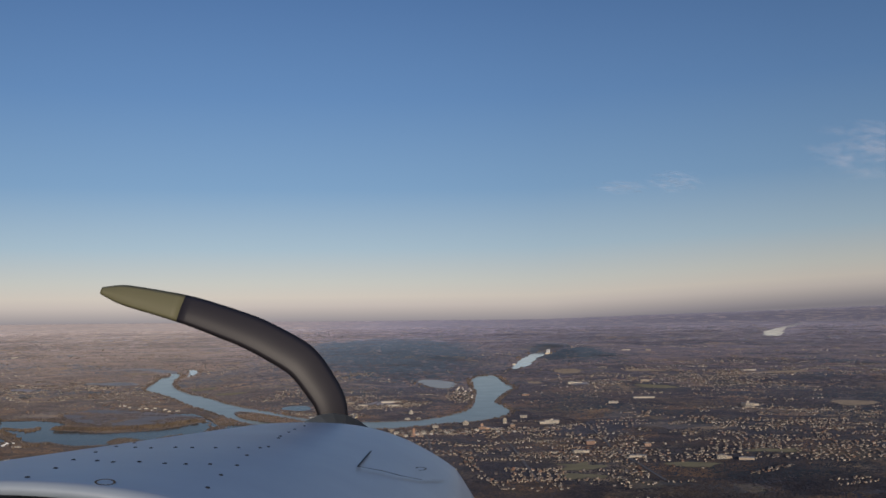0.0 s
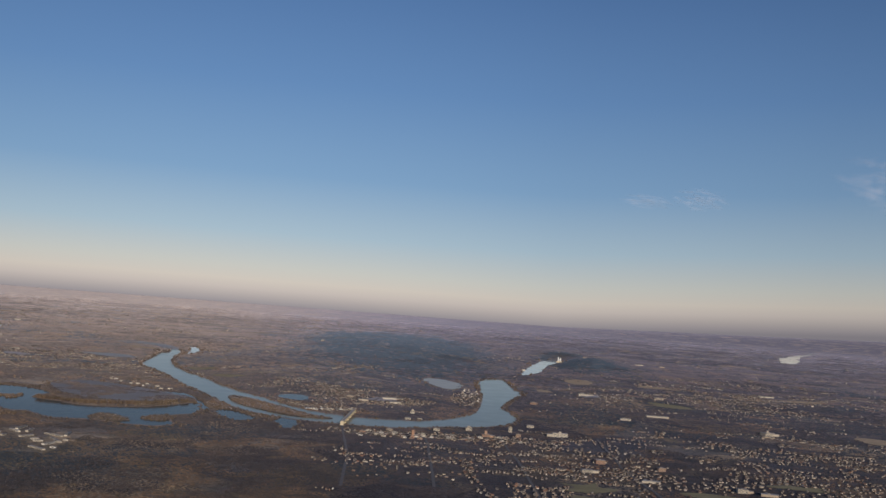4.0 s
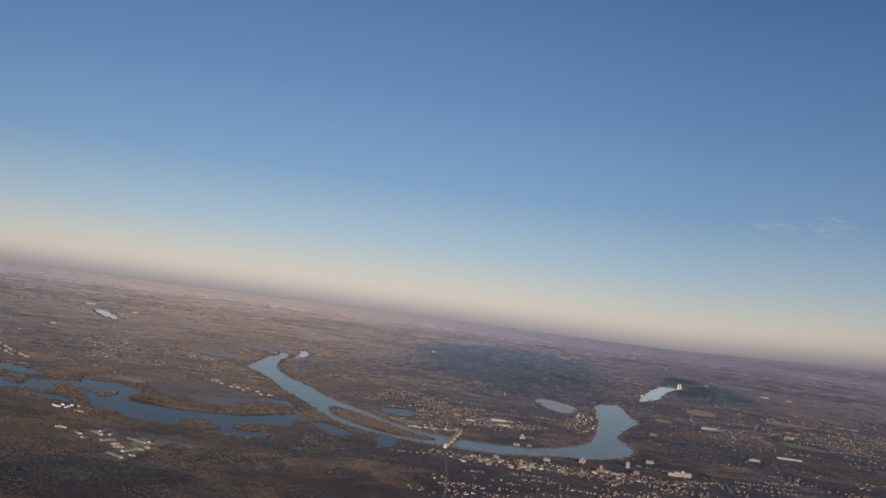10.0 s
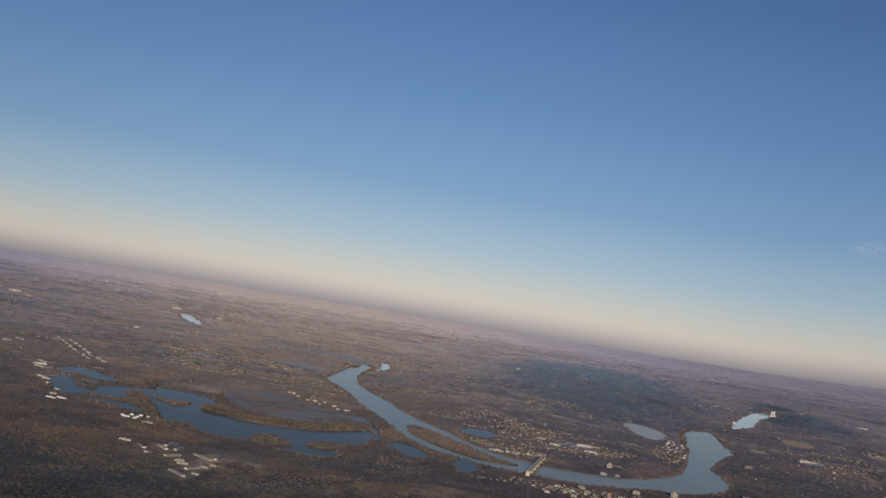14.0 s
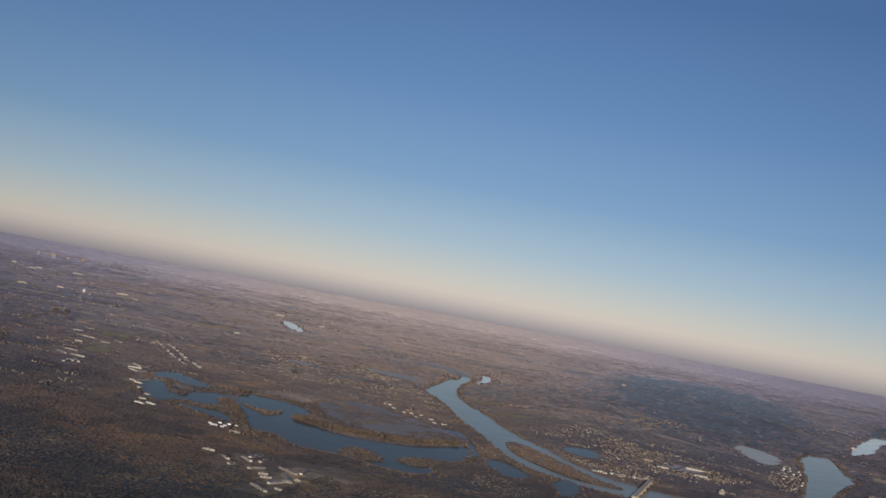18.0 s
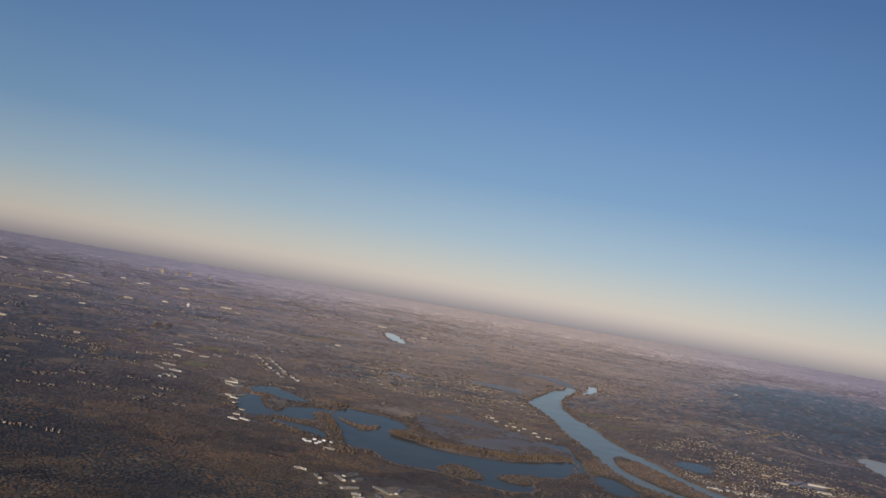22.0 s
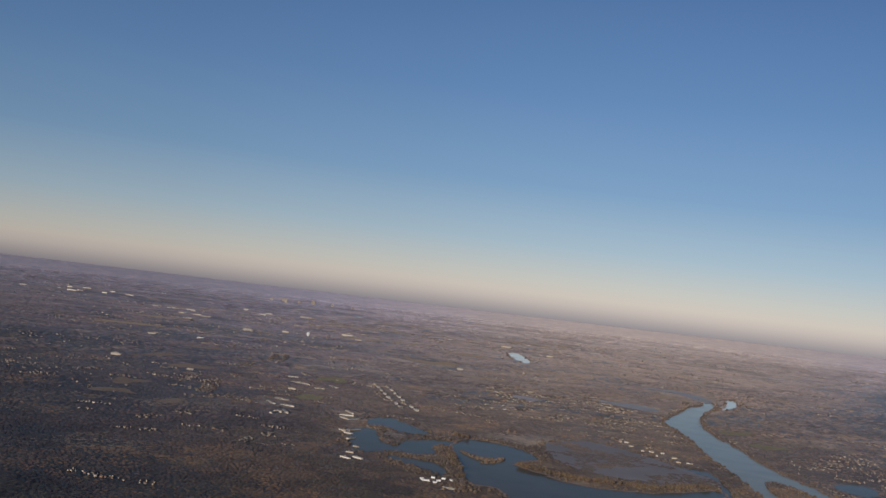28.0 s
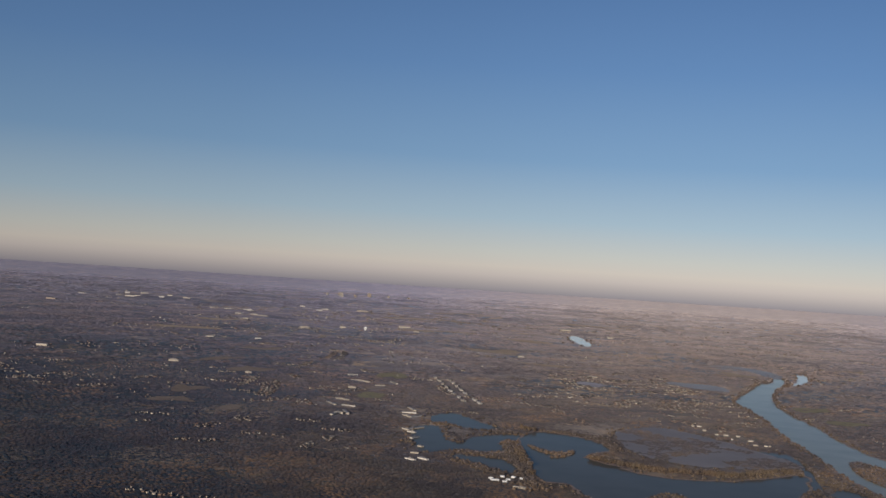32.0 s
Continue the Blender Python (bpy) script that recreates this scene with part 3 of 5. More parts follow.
FIELDS += [
    ("field", M_TAN, -191, 1035, 15, 28, 25), ("field", M_OLIVE, -126, 675, 11, 16, 30), ("field", M_TAN, -583, 1067, 60, 22, 30), ("field", M_TAN, -470, 1050, 40, 22, 20),
    ("field", M_TAN, -155, 1010, 14, 16, 10), ("field", M_TAN, -587, 1480, 70, 60, 30), ("gravel_lot", M_LOT, -268, 722, 14, 16, 25), ("gravel_lot", M_LOT, -35, 592, 12, 14, 0)]
FIELDS += [
    ("field", M_OLIVE, -150, 720, 12, 20, 30), ("field", M_TAN, -240, 905, 22, 26, 20), ("gravel_lot", M_LOT, 86, 722, 9, 12, 0), ("field", M_OLIVE, 130, 700, 16, 22, 0),
    ("field", M_TAN, -340, 820, 26, 22, 20), ("field", M_TAN, -420, 900, 30, 28, 30), ("field", M_TAN, -700, 1250, 70, 40, 30), ("field", M_TAN, 60, 760, 8, 22, 0)]
FIELDS += [
    ("heath", M_RUSSET, -436, 612, 9, 40, 2), ("heath", M_RUSSET, -394, 590, 16, 22, 30), ("heath", M_RUSSET, -330, 470, 14, 10, 40), ("heath", M_RUSSET, -300, 470, 8, 14, 30), ("heath", M_RUSSET, -350, 500, 10, 18, 20),
    ("field", M_TAN, -651, 813, 40, 16, 38), ("field", M_TAN, -704, 920, 50, 18, 38), ("field", M_TAN, -808, 1489, 50, 40, 28), ("field", M_OLIVE, -300, 560, 10, 20, 30), ("field", M_OLIVE, -340, 640, 12, 26, 30), ("heath", M_RUSSET, -480, 700, 16, 40, 25)]
FIELD_LOOPS = []
for k, (name, mat, cx, cy, hx, hy, turn) in enumerate(FIELDS):
    hx, hy = 0.72 * hx, 0.66 * hy
    r = np.random.default_rng(k)
    a = np.radians(np.arange(0, 360, 36) + r.uniform(-8, 8, 10))
    m = np.maximum(abs(np.cos(a)), abs(np.sin(a))) ** 0.7 / r.uniform(0.5, 1.15, 10)
    px, py, c, s = hx * np.cos(a) / m, hy * np.sin(a) / m, math.cos(radians(turn)), math.sin(radians(turn))
    loop = np.stack([cx + c * px - s * py, cy + s * px + c * py], 1)
    FIELD_LOOPS.append(loop)
    dense = ragged(smooth_loop(loop, 5), 0.05 * min(hx, hy), k)
    z = rise(dense[:, 0], dense[:, 1])
    bm = bmesh.new()
    mid = bm.verts.new((cx, cy, float(rise(cx, cy)[0]) + 0.12))
    ring = [bm.verts.new((*p, h + 0.10)) for p, h in zip(dense, z)]
    inner = [bm.verts.new(((p[0] + cx) / 2, (p[1] + cy) / 2, float(rise((p[0] + cx) / 2, (p[1] + cy) / 2)[0]) + 0.12)) for p in dense]
    for i in range(len(ring)):
        j = (i + 1) % len(ring)
        bm.faces.new((ring[i], ring[j], inner[j], inner[i])); bm.faces.new((inner[i], inner[j], mid))
    tagged(part(name, bm, mat), "dry tan winter field" if mat is M_TAN else "dull olive winter pasture" if mat is M_OLIVE else "russet heath with dead bracken" if mat is M_RUSSET else "pale grey gravel yard", "field", kind="structure")


def open_land(x, y):
    out = np.zeros(len(x), bool)
    for loop in FIELD_LOOPS:
        lo, hi = loop.min(0), loop.max(0)
        near = (x > lo[0]) & (x < hi[0]) & (y > lo[1]) & (y < hi[1])
        out[near] |= inside(x[near], y[near], loop)
    return out


# ---- woods ----
def tufts(x, y, z, wide, tall, rng, sides=4):
    """Ragged crowns, one closed-topped island each: three faces a side."""
    n = len(x)
    a = np.arange(sides) * 2 * np.pi / sides
    turn = rng.uniform(0, 6.28, (n, 1))
    low = np.stack([np.cos(a + turn), np.sin(a + turn), np.full((n, sides), -0.12)], -1)
    high = np.stack([0.72 * np.cos(a + turn + 0.6), 0.72 * np.sin(a + turn + 0.6), np.full((n, sides), 0.62)], -1)
    top = np.stack([rng.normal(0, 0.2, (n, 1)), rng.normal(0, 0.2, (n, 1)), np.ones((n, 1))], -1)
    high *= rng.uniform(0.65, 1.3, (n, sides, 1))
    low[..., :2] *= rng.uniform(0.7, 1.25, (n, sides, 1))
    v = np.concatenate([low, high, top], 1) * np.stack([wide, wide, tall], -1)[:, None]
    v += np.stack([x, y, z], -1)[:, None]
    k = np.arange(sides); k1 = (k + 1) % sides
    f = np.concatenate([np.stack([k, k1, k + sides], 1), np.stack([k1, k1 + sides, k + sides], 1), np.stack([k + sides, k1 + sides, np.full(sides, 2 * sides)], 1)])
    f = (f[None] + (np.arange(n) * (2 * sides + 1))[:, None, None]).reshape(-1, 3)
    return v.reshape(-1, 3), f


def scatter(r0, r1, gap, rng, lo=-31.0, hi=61.0):
    """Places strewn about one in each gap x gap, in the stretch of land between two distances."""
    y, x = np.mgrid[0:r1:gap, -r1:r1:gap]
    x, y = x.ravel() + rng.uniform(-0.5, 0.5, x.size) * gap, y.ravel() + rng.uniform(-0.5, 0.5, y.size) * gap
    d, a = np.hypot(x, y), np.degrees(np.arctan2(-x, y))
    near = np.interp(a, [-20, 10, 20, 25, 30, 35, 40, 60], [280, 268, 252, 282, 305, 345, 420, 700])      # the plain nearer than this lies bare
    keep = (d > np.maximum(r0, near)) & (d < r1) & (a > lo) & (a < hi)
    return x[keep], y[keep]


# towns: centre, half sizes, turn, share of plots built on
TOWNS = [(2, 458, 52, 14, 6, 0.95), (-64, 548, 34, 11, -38, 0.95), (-30, 590, 22, 20, 8, 0.8), (28, 395, 66, 92, 4, 0.50), (150, 450, 85, 120, -6, 0.40), (160, 760, 110, 150, 0, 0.42), (-62, 620, 42, 80, 14, 0.46), (-75, 800, 55, 90, 20, 0.2),
         (-232, 690, 85, 120, 30, 0.34), (-340, 560, 90, 130, 38, 0.05), (-520, 850, 170, 230, 40, 0.09), (9, 645, 10, 42, 0, 0.95), (300, 900, 140, 200, 0, 0.2),
         (-180, 930, 36, 60, 20, 0.15), (-700, 1250, 250, 260, 40, 0.12), (-250, 420, 70, 55, 40, 0.05), (-420, 480, 90, 80, 40, 0.06)]


def built_up(x, y):
    out = np.zeros(len(x))
    for cx, cy, hx, hy, turn, share in TOWNS:
        c, s = math.cos(radians(turn)), math.sin(radians(turn))
        u, v = ((x - cx) * c + (y - cy) * s) / hx, (-(x - cx) * s + (y - cy) * c) / hy
        out = np.maximum(out, share * np.clip(1.5 - 1.5 * (u * u + v * v), 0, 1))
    return out


# shade on the hill, put in as a stand of dark conifers
def dark_hill(x, y):
    return np.maximum(np.exp(-(((x + 62 + 0.05 * (y - 1230)) / 84) ** 2 + ((y - 1330) / 480) ** 2) * 1.2), np.exp(-(((x - 128) / 34) ** 2 + ((y - 1200) / 170) ** 2) * 1.2))


# first row: dark stands added in place of shade on the side lands
SHADE_GROVES = [(-340, 400, 80, 55), (-430, 500, 70, 70), (-520, 620, 90, 70), (-270, 330, 60, 45), (-230, 300, 50, 40), (-600, 900, 90, 80), (-330, 520, 30, 30), (210, 420, 60, 60), (170, 350, 50, 34), (250, 600, 70, 60), (-120, 330, 40, 26), (90, 520, 22, 20),
          (-451, 668, 26, 44), (-409, 703, 14, 26), (-395, 561, 26, 24), (-330, 470, 40, 26), (-90, 420, 30, 20), (75, 560, 26, 30), (120, 470, 30, 22), (190, 520, 30, 40), (-560, 760, 50, 40), (100, 330, 24, 16), (-250, 360, 40, 26), (-170, 800, 20, 34)]


def shade_grove(x, y):
    out = np.zeros(len(x))
    for cx, cy, hx, hy in SHADE_GROVES:
        out = np.maximum(out, np.exp(-((x - cx) / hx) ** 2 - ((y - cy) / hy) ** 2))
    return out * np.clip(0.4 + 1.2 * lattice(x, y, 12, 64), 0, 1)


# name, from, to, spacing, crown half width, height, seed, share of places wooded, sides of a crown, least cover
BELTS = [("near_woods", 245, 385, 0.76, 0.50, 0.14, 11, 1.0, 3, 0.31), ("riverside_woods", 385, 500, 0.98, 0.64, 0.16, 15, 1.0, 3, 0.32), ("town_woods", 500, 720, 1.42, 0.92, 0.19, 14, 0.95, 3, 0.36),
         ("middle_woods", 720, 1500, 3.15, 2.25, 0.23, 12, 0.9, 3, 0.36), ("far_woods", 1500, 3000, 9.5, 6.6, 0.24, 13, 0.6, 3, 0.4)]


CLEARINGS = []          # the yards round larger buildings


def cleared(x, y):
    out = np.zeros(len(x), bool)
    for cx, cy, r in CLEARINGS:
        out |= (abs(x - cx) < r) & (y > cy - 1.6 * r) & (y < cy + 0.8 * r)
    return out


def woods():
    for name, r0, r1, gap, wide, tall, seed, share, sides, least in BELTS:
        rng = np.random.default_rng(seed)
        x, y = scatter(r0, r1, gap, rng)
        cover = 0.35 * lattice(x, y, 90, 21) + 0.4 * lattice(x, y, 28, 22) + 0.25 * lattice(x, y, 9, 23)
        keep = (cover + rng.uniform(-0.05, 0.05, len(x)) > least) | (rng.random(len(x)) < 0.025)
        keep &= rng.random(len(x)) > 0.75 * built_up(x, y)
        keep |= dark_hill(x, y) > 0.3
        keep &= rng.random(len(x)) < np.maximum(share, np.clip(2.0 * dark_hill(x, y), 0, 1))
        x, y = x[keep], y[keep]
        keep = ~(wet(x, y) | (open_land(x, y) & (rng.random(len(x)) < 0.9)) | cleared(x, y))
        x, y = x[keep], y[keep]
        z = rise(x, y)
        size = rng.uniform(0.5, 1.4, len(x)) * (1 + 0.3 * np.clip(2 * dark_hill(x, y), 0, 1))
        low = 1 - 0.45 * np.clip(2.5 * built_up(x, y), 0, 1)              # garden trees stay below the forest's height
        # dark crowns also stand in for shade: hill, listed stands, scattered patches
        dark = rng.random(len(x)) < np.clip(np.maximum(dark_hill(x, y) * 3.0, 0.8 * shade_grove(x, y)), np.where(lattice(x, y, 70, 61) * 0.6 + lattice(x, y, 26, 62) * 0.4 > 0.70, 0.5, 0.0), 0.93)
        # with distance more crowns take the material paled for haze
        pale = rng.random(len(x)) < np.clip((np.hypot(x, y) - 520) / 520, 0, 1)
        for label, mask, mat, up in (("bare brown winter woods on rolling land", ~dark & ~pale, M_WOODS, 1.0), ("bare winter woods farther off, paled to imitate haze", ~dark & pale, M_HAZEWOODS, 1.0), ("dark evergreen woods, partly put in place of shade on the land", dark, M_FIR_SHADE, 0.75)):
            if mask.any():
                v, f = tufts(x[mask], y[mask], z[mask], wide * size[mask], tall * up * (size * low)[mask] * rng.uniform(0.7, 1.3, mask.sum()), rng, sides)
                tagged(new({M_WOODS: "", M_HAZEWOODS: "hazed_", M_FIR_SHADE: "evergreen_shade_"}[mat] + name, tri_mesh(name, v, f, [mat], soft=True)), label, "woods", kind="stuff")



def shore_belts():
    """Low golden trees along the shores, on the spit and on the islands."""
    rng = np.random.default_rng(31)
    xs, ys, big = [], [], []
    for name, step, depth, share in (("river", 1.0, 1.5, 0.75), ("lagoon", 1.3, 2.5, 0.85), ("west_lagoon", 1.5, 2, 0.6), ("middle_lagoon", 1.4, 2, 0.7), ("creek", 1.4, 2, 0.8), ("spit_channel", 2.0, 1.5, 0.4), ("flood_pool", 1.6, 2, 0.6), ("back_pool", 1.6, 2, 0.6), ("marsh", 1.4, 2.5, 0.75), ("frozen_lake", 2.5, 3, 0.5),
                                     ("upper_river", 6, 5, 0.6), ("lone_lake", 6, 4, 0.4), ("bank_pond", 3, 3, 0.5)):
        loop = LOOPS[name]
        for a, b in zip(loop, np.roll(loop, -1, 0)):
            n = max(1, int(np.hypot(*(b - a)) / step))
            u = (np.arange(n) + rng.random(n)) / n
            p = a + (b - a) * u[:, None]
            for _ in range(2):
                q = p + rng.normal(0, 1, p.shape) * depth
                keep = rng.random(n) < share
                xs.append(q[keep, 0]); ys.append(q[keep, 1])
    strips = [((-169, 490), (-146, 484), 2.5), ((-146, 484), (-122, 494), 2.8), ((-122, 494), (-110, 524), 2.5), ((-222, 516), (-205, 512), 2.5), ((-206, 533), (-186, 534), 3), ((-186, 534), (-168, 512), 3.5),
              ((-202, 497), (-176, 462), 3), ((-176, 462), (-156, 424), 4), ((-224, 470), (-184, 464), 3), ((-240, 514), (-208, 518), 2), ((-200, 463), (-180, 468), 2), ((-192, 449), (-172, 438), 2.5), ((-189, 470), (-172, 452), 3), ((-110, 520), (-60, 470), 4), ((-120, 545), (-98, 505), 4)]
    for (x0, y0), (x1, y1), half in strips:
        n = int(math.hypot(x1 - x0, y1 - y0) * 8.0)
        u = rng.random(n)
        xs.append(x0 + (x1 - x0) * u + rng.normal(0, half * 0.5, n)); ys.append(y0 + (y1 - y0) * u + rng.normal(0, half * 0.5, n))
    marsh = LOOPS["marsh"]
    px, py = rng.uniform(-190, -108, 5200), rng.uniform(500, 588, 5200)
    k = inside(px, py, marsh) & (0.6 * lattice(px, py, 14, 71) + 0.4 * lattice(px, py, 5, 72) > 0.53)
    reeds = np.stack([px[k], py[k]], 1)
    v, f = tufts(reeds[:, 0], reeds[:, 1], np.full(len(reeds), 0.05), rng.uniform(0.5, 1.1, len(reeds)), rng.uniform(0.12, 0.3, len(reeds)), rng)
    tagged(new("reeds", tri_mesh("reeds", v, f, [M_WOODS], soft=True)), "low brown reed beds in the marsh", "reeds", kind="stuff")
    for loop in (ISLAND, *ISLETS):
        lo, hi = loop.min(0), loop.max(0)
        n = int((hi - lo).prod() * 0.8)
        px, py = rng.uniform(lo[0], hi[0], n), rng.uniform(lo[1], hi[1], n)
        k = inside(px, py, loop)
        xs.append(px[k]); ys.append(py[k])
    x, y = np.concatenate(xs), np.concatenate(ys)
    k = ~wet(x, y)
    x, y = x[k], y[k]
    size = rng.uniform(0.6, 1.2, len(x)) * np.clip(np.hypot(x, y) / 600, 1, 2.2)
    v, f = tufts(x, y, rise(x, y), 0.62 * size, 0.66 * size, rng)
    tagged(new("shore_trees", tri_mesh("shore_trees", v, f, [M_SHORE], soft=True)), "golden brown bare trees along the water's edge", "trees", kind="stuff")


shore_belts()

# ---- houses ----
def gable_houses(x, y, z, turn, wide, long, wall, roof):
    """Walls with gables and a pitched roof with eaves: two islands a house."""
    n = len(x)
    wx, ly = wide / 2, long / 2
    o, e = np.zeros(n), np.full(n, 0.08)
    pts = [(-wx, -ly, o - 0.3), (wx, -ly, o - 0.3), (wx, ly, o - 0.3), (-wx, ly, o - 0.3), (-wx, -ly, wall), (wx, -ly, wall), (wx, ly, wall), (-wx, ly, wall), (o, -ly, wall + roof), (o, ly, wall + roof),
           (-wx - e, -ly - e, wall - 0.05), (wx + e, -ly - e, wall - 0.05), (wx + e, ly + e, wall - 0.05), (-wx - e, ly + e, wall - 0.05), (o, -ly - e, wall + roof + 0.05), (o, ly + e, wall + roof + 0.05)]
    v = np.stack([np.stack(p, -1) for p in pts], 1)
    c, s = np.cos(turn)[:, None], np.sin(turn)[:, None]
    v[..., 0], v[..., 1] = c * v[..., 0] - s * v[..., 1], s * v[..., 0] + c * v[..., 1]
    v += np.stack([x, y, z], -1)[:, None]
    f = np.array([(0, 1, 5), (0, 5, 4), (1, 2, 6), (1, 6, 5), (2, 3, 7), (2, 7, 6), (3, 0, 4), (3, 4, 7), (4, 5, 8), (6, 7, 9),
                  (10, 14, 15), (10, 15, 13), (11, 12, 15), (11, 15, 14)])
    slots = np.tile(np.array([0] * 10 + [1] * 4), n)
    f = (f[None] + (np.arange(n) * 16)[:, None, None]).reshape(-1, 3)
    return v.reshape(-1, 3), f, slots


PLOTS = []
def street_plots(x, y, heading, length, bend, gap, offset, rng):
    """House places on both sides of one curved street."""
    n = max(2, int(length / gap))
    a = heading + bend * np.linspace(-0.5, 0.5, n)
    px, py = x + np.cumsum(np.cos(a)) * gap, y + np.cumsum(np.sin(a)) * gap
    rows = [np.stack([px - s * offset * np.sin(a), py + s * offset * np.cos(a), a + np.pi / 2], 1) for s in (-1, 1)]
    out = np.vstack(rows) + rng.normal(0, 0.35, (2 * n, 3)) * (1, 1, 0.4)
    return out[rng.random(2 * n) < 0.7]


def dry_plots(p):
    keep = ~wet(p[:, 0], p[:, 1]) & (bank(p[:, 0], p[:, 1], 6.0) > 0.05) & ~open_land(p[:, 0], p[:, 1]) & (dark_hill(p[:, 0], p[:, 1]) < 0.3)
    return p[keep]


for k, (cx, cy, hx, hy, turn, share) in enumerate(TOWNS):
    rng = np.random.default_rng(400 + k)
    near = math.hypot(cx, cy) < 750
    for _ in range(int(hx * hy * share * (0.033 if near else 0.012)) + 3):
        u, v = rng.normal(0, 0.42, 2)
        c, s = math.cos(radians(turn)), math.sin(radians(turn))
        across = rng.random() < 0.7                    # most streets run across the slope
        PLOTS.append(dry_plots(street_plots(cx + c * u * hx - s * v * hy, cy + s * u * hx + c * v * hy, radians(turn) + (0 if across else np.pi / 2) + rng.normal(0, 0.3),
                                            rng.uniform(4, 15) * (1 if near else 1.5), rng.normal(0, 0.8), 1.15 if near else 2.0, 1.0 if across else 1.3, rng)))
rng = np.random.default_rng(450)
STREETS = [
    (52.8, 397.9, 0.2, 16.7, 0.15), (51.5, 388.8, -0.29, 14.4, 0.15), (55.5, 410.7, 0.44, 17.1, 0.15), (50.2, 347.3, -1.11, 17.2, 0.15), (57.3, 359.2, -1.51, 29.6, 0.15),
    (49.4, 335.8, -1.51, 25.9, 0.15), (52.5, 324.8, -1.1, 11.7, 0.15), (17.8, 321.9, 0.13, 15.5, 0.15), (7.2, 390.9, -1.53, 52.3, 0.15), (10.2, 333.0, -1.32, 29.4, 0.15),
    (16.9, 414.0, 0.53, 14.9, 0.15)]
STREETS += [
    (2.7, 442.4, 1.02, 22.3, 0.15), (63.4, 485.6, 0.09, 24.6, 0.15), (61.9, 474.3, -0.1, 14.0, 0.15), (28.4, 506.4, -0.6, 25.7, 0.15), (103.4, 306.5, 0.48, 14.9, 0.15),
    (102.4, 299.2, 0.42, 15.7, 0.15), (87.9, 327.7, 0.77, 22.6, 0.15), (-323.2, 513.2, 2.2, 46.8, 0.15), (-319.0, 511.1, 2.16, 62.3, 0.15), (-350.3, 532.7, 2.05, 35.0, 0.15),
    (-408.5, 674.1, 2.14, 65.9, 0.15)]
STREETS += [
    (-397.6, 666.9, 2.13, 81.5, 0.15), (-302.9, 504.6, 2.11, 22.1, 0.15), (-293.9, 498.5, 1.86, 9.3, 0.15), (-299.2, 512.9, -0.7, 15.1, 0.15), (-383.8, 614.3, 2.02, 37.4, 0.15),
    (-370.6, 606.7, 0.44, 8.8, 0.15), (-228.1, 419.4, 1.97, 14.6, 0.15), (-227.2, 438.0, -0.14, 7.6, 0.15), (-306.2, 626.4, -0.86, 35.9, 0.15), (-363.2, 644.3, -0.65, 14.3, 0.15)]
STREETS += [(7, 600, 1.45, 44, 0.2), (-372, 535, 0.4, 26, 0.5), (-366, 545, 0.5, 22, 0.4), (-404, 622, 0.5, 24, 0.2), (-216, 340, 0.4, 22, 0.3)]
for x, y, heading, length, bend in STREETS:
    PLOTS.append(dry_plots(street_plots(x, y, heading, length, bend, 1.3, 0.9, rng)))
for k, (cx, cy, hx, hy, turn, share) in enumerate(TOWNS):
    share = 0.72 * share
    rng = np.random.default_rng(100 + k)
    far = math.hypot(cx, cy) > 750
    along, across = (1.5, 2.6) if not far else (2.2, 4.2)
    u, v = np.meshgrid(np.arange(-hx, hx, across), np.arange(-hy, hy, along))
    u, v = u.ravel() + rng.normal(0, 0.4, u.size), v.ravel() + rng.normal(0, 0.6, v.size)
    u += 3 * np.sin(v / 17 + k) + 2 * np.sin(v / 41)
    c, s = math.cos(radians(turn)), math.sin(radians(turn))
    x, y = cx + c * u - s * v, cy + s * u + c * v
    rr = (u / hx) ** 2 + (v / hy) ** 2
    patch = 0.6 * lattice(x, y, 30, 50 + k) + 0.4 * lattice(x, y, 11, 51 + k)
    keep = (rr < rng.uniform(0.5, 1.1, len(x))) & (rng.random(len(x)) < 0.75) & (patch + rng.uniform(-0.15, 0.15, len(x)) > 1.0 - share * 1.05) & ~open_land(x, y)
    x, y = x[keep], y[keep]
    keep = ~wet(x, y) & (bank(x, y, 6.0) > 0.05)
    PLOTS.append(np.stack([x[keep], y[keep], np.full(keep.sum(), radians(turn))], 1))
rng = np.random.default_rng(210)
for k in range(330):          # hamlets and farms strewn through the farther land
    d, a = rng.uniform(520, 1500) if k < 190 else rng.uniform(1400, 3000), radians(rng.uniform(-26, 58))
    n = rng.integers(4, 22)
    x = -d * math.sin(a) + rng.normal(0, 9 + d * 0.008, n)
    y = d * math.cos(a) + rng.normal(0, 5 + d * 0.006, n)
    keep = ~wet(x, y) & (bank(x, y, 6.0) > 0.2) & (dark_hill(x, y) < 0.25)
    PLOTS.append(np.stack([x[keep], y[keep], np.full(keep.sum(), rng.uniform(0, 3))], 1))
PLOTS = np.vstack(PLOTS)
taken = np.zeros(len(PLOTS), bool)
NEAR = []
for cx, cy, n, group in ((20, 330, 150, "houses of the near town"), (-40, 560, 75, "houses across the river"), (-200, 590, 75, "houses above the lagoon")):
    far = np.hypot(PLOTS[:, 0] - cx, PLOTS[:, 1] - cy) + 1e6 * taken
    pick = np.argsort(far)[:n]
    taken[pick] = True
    NEAR += [(*PLOTS[i], group) for i in pick]
REST = PLOTS[~taken]


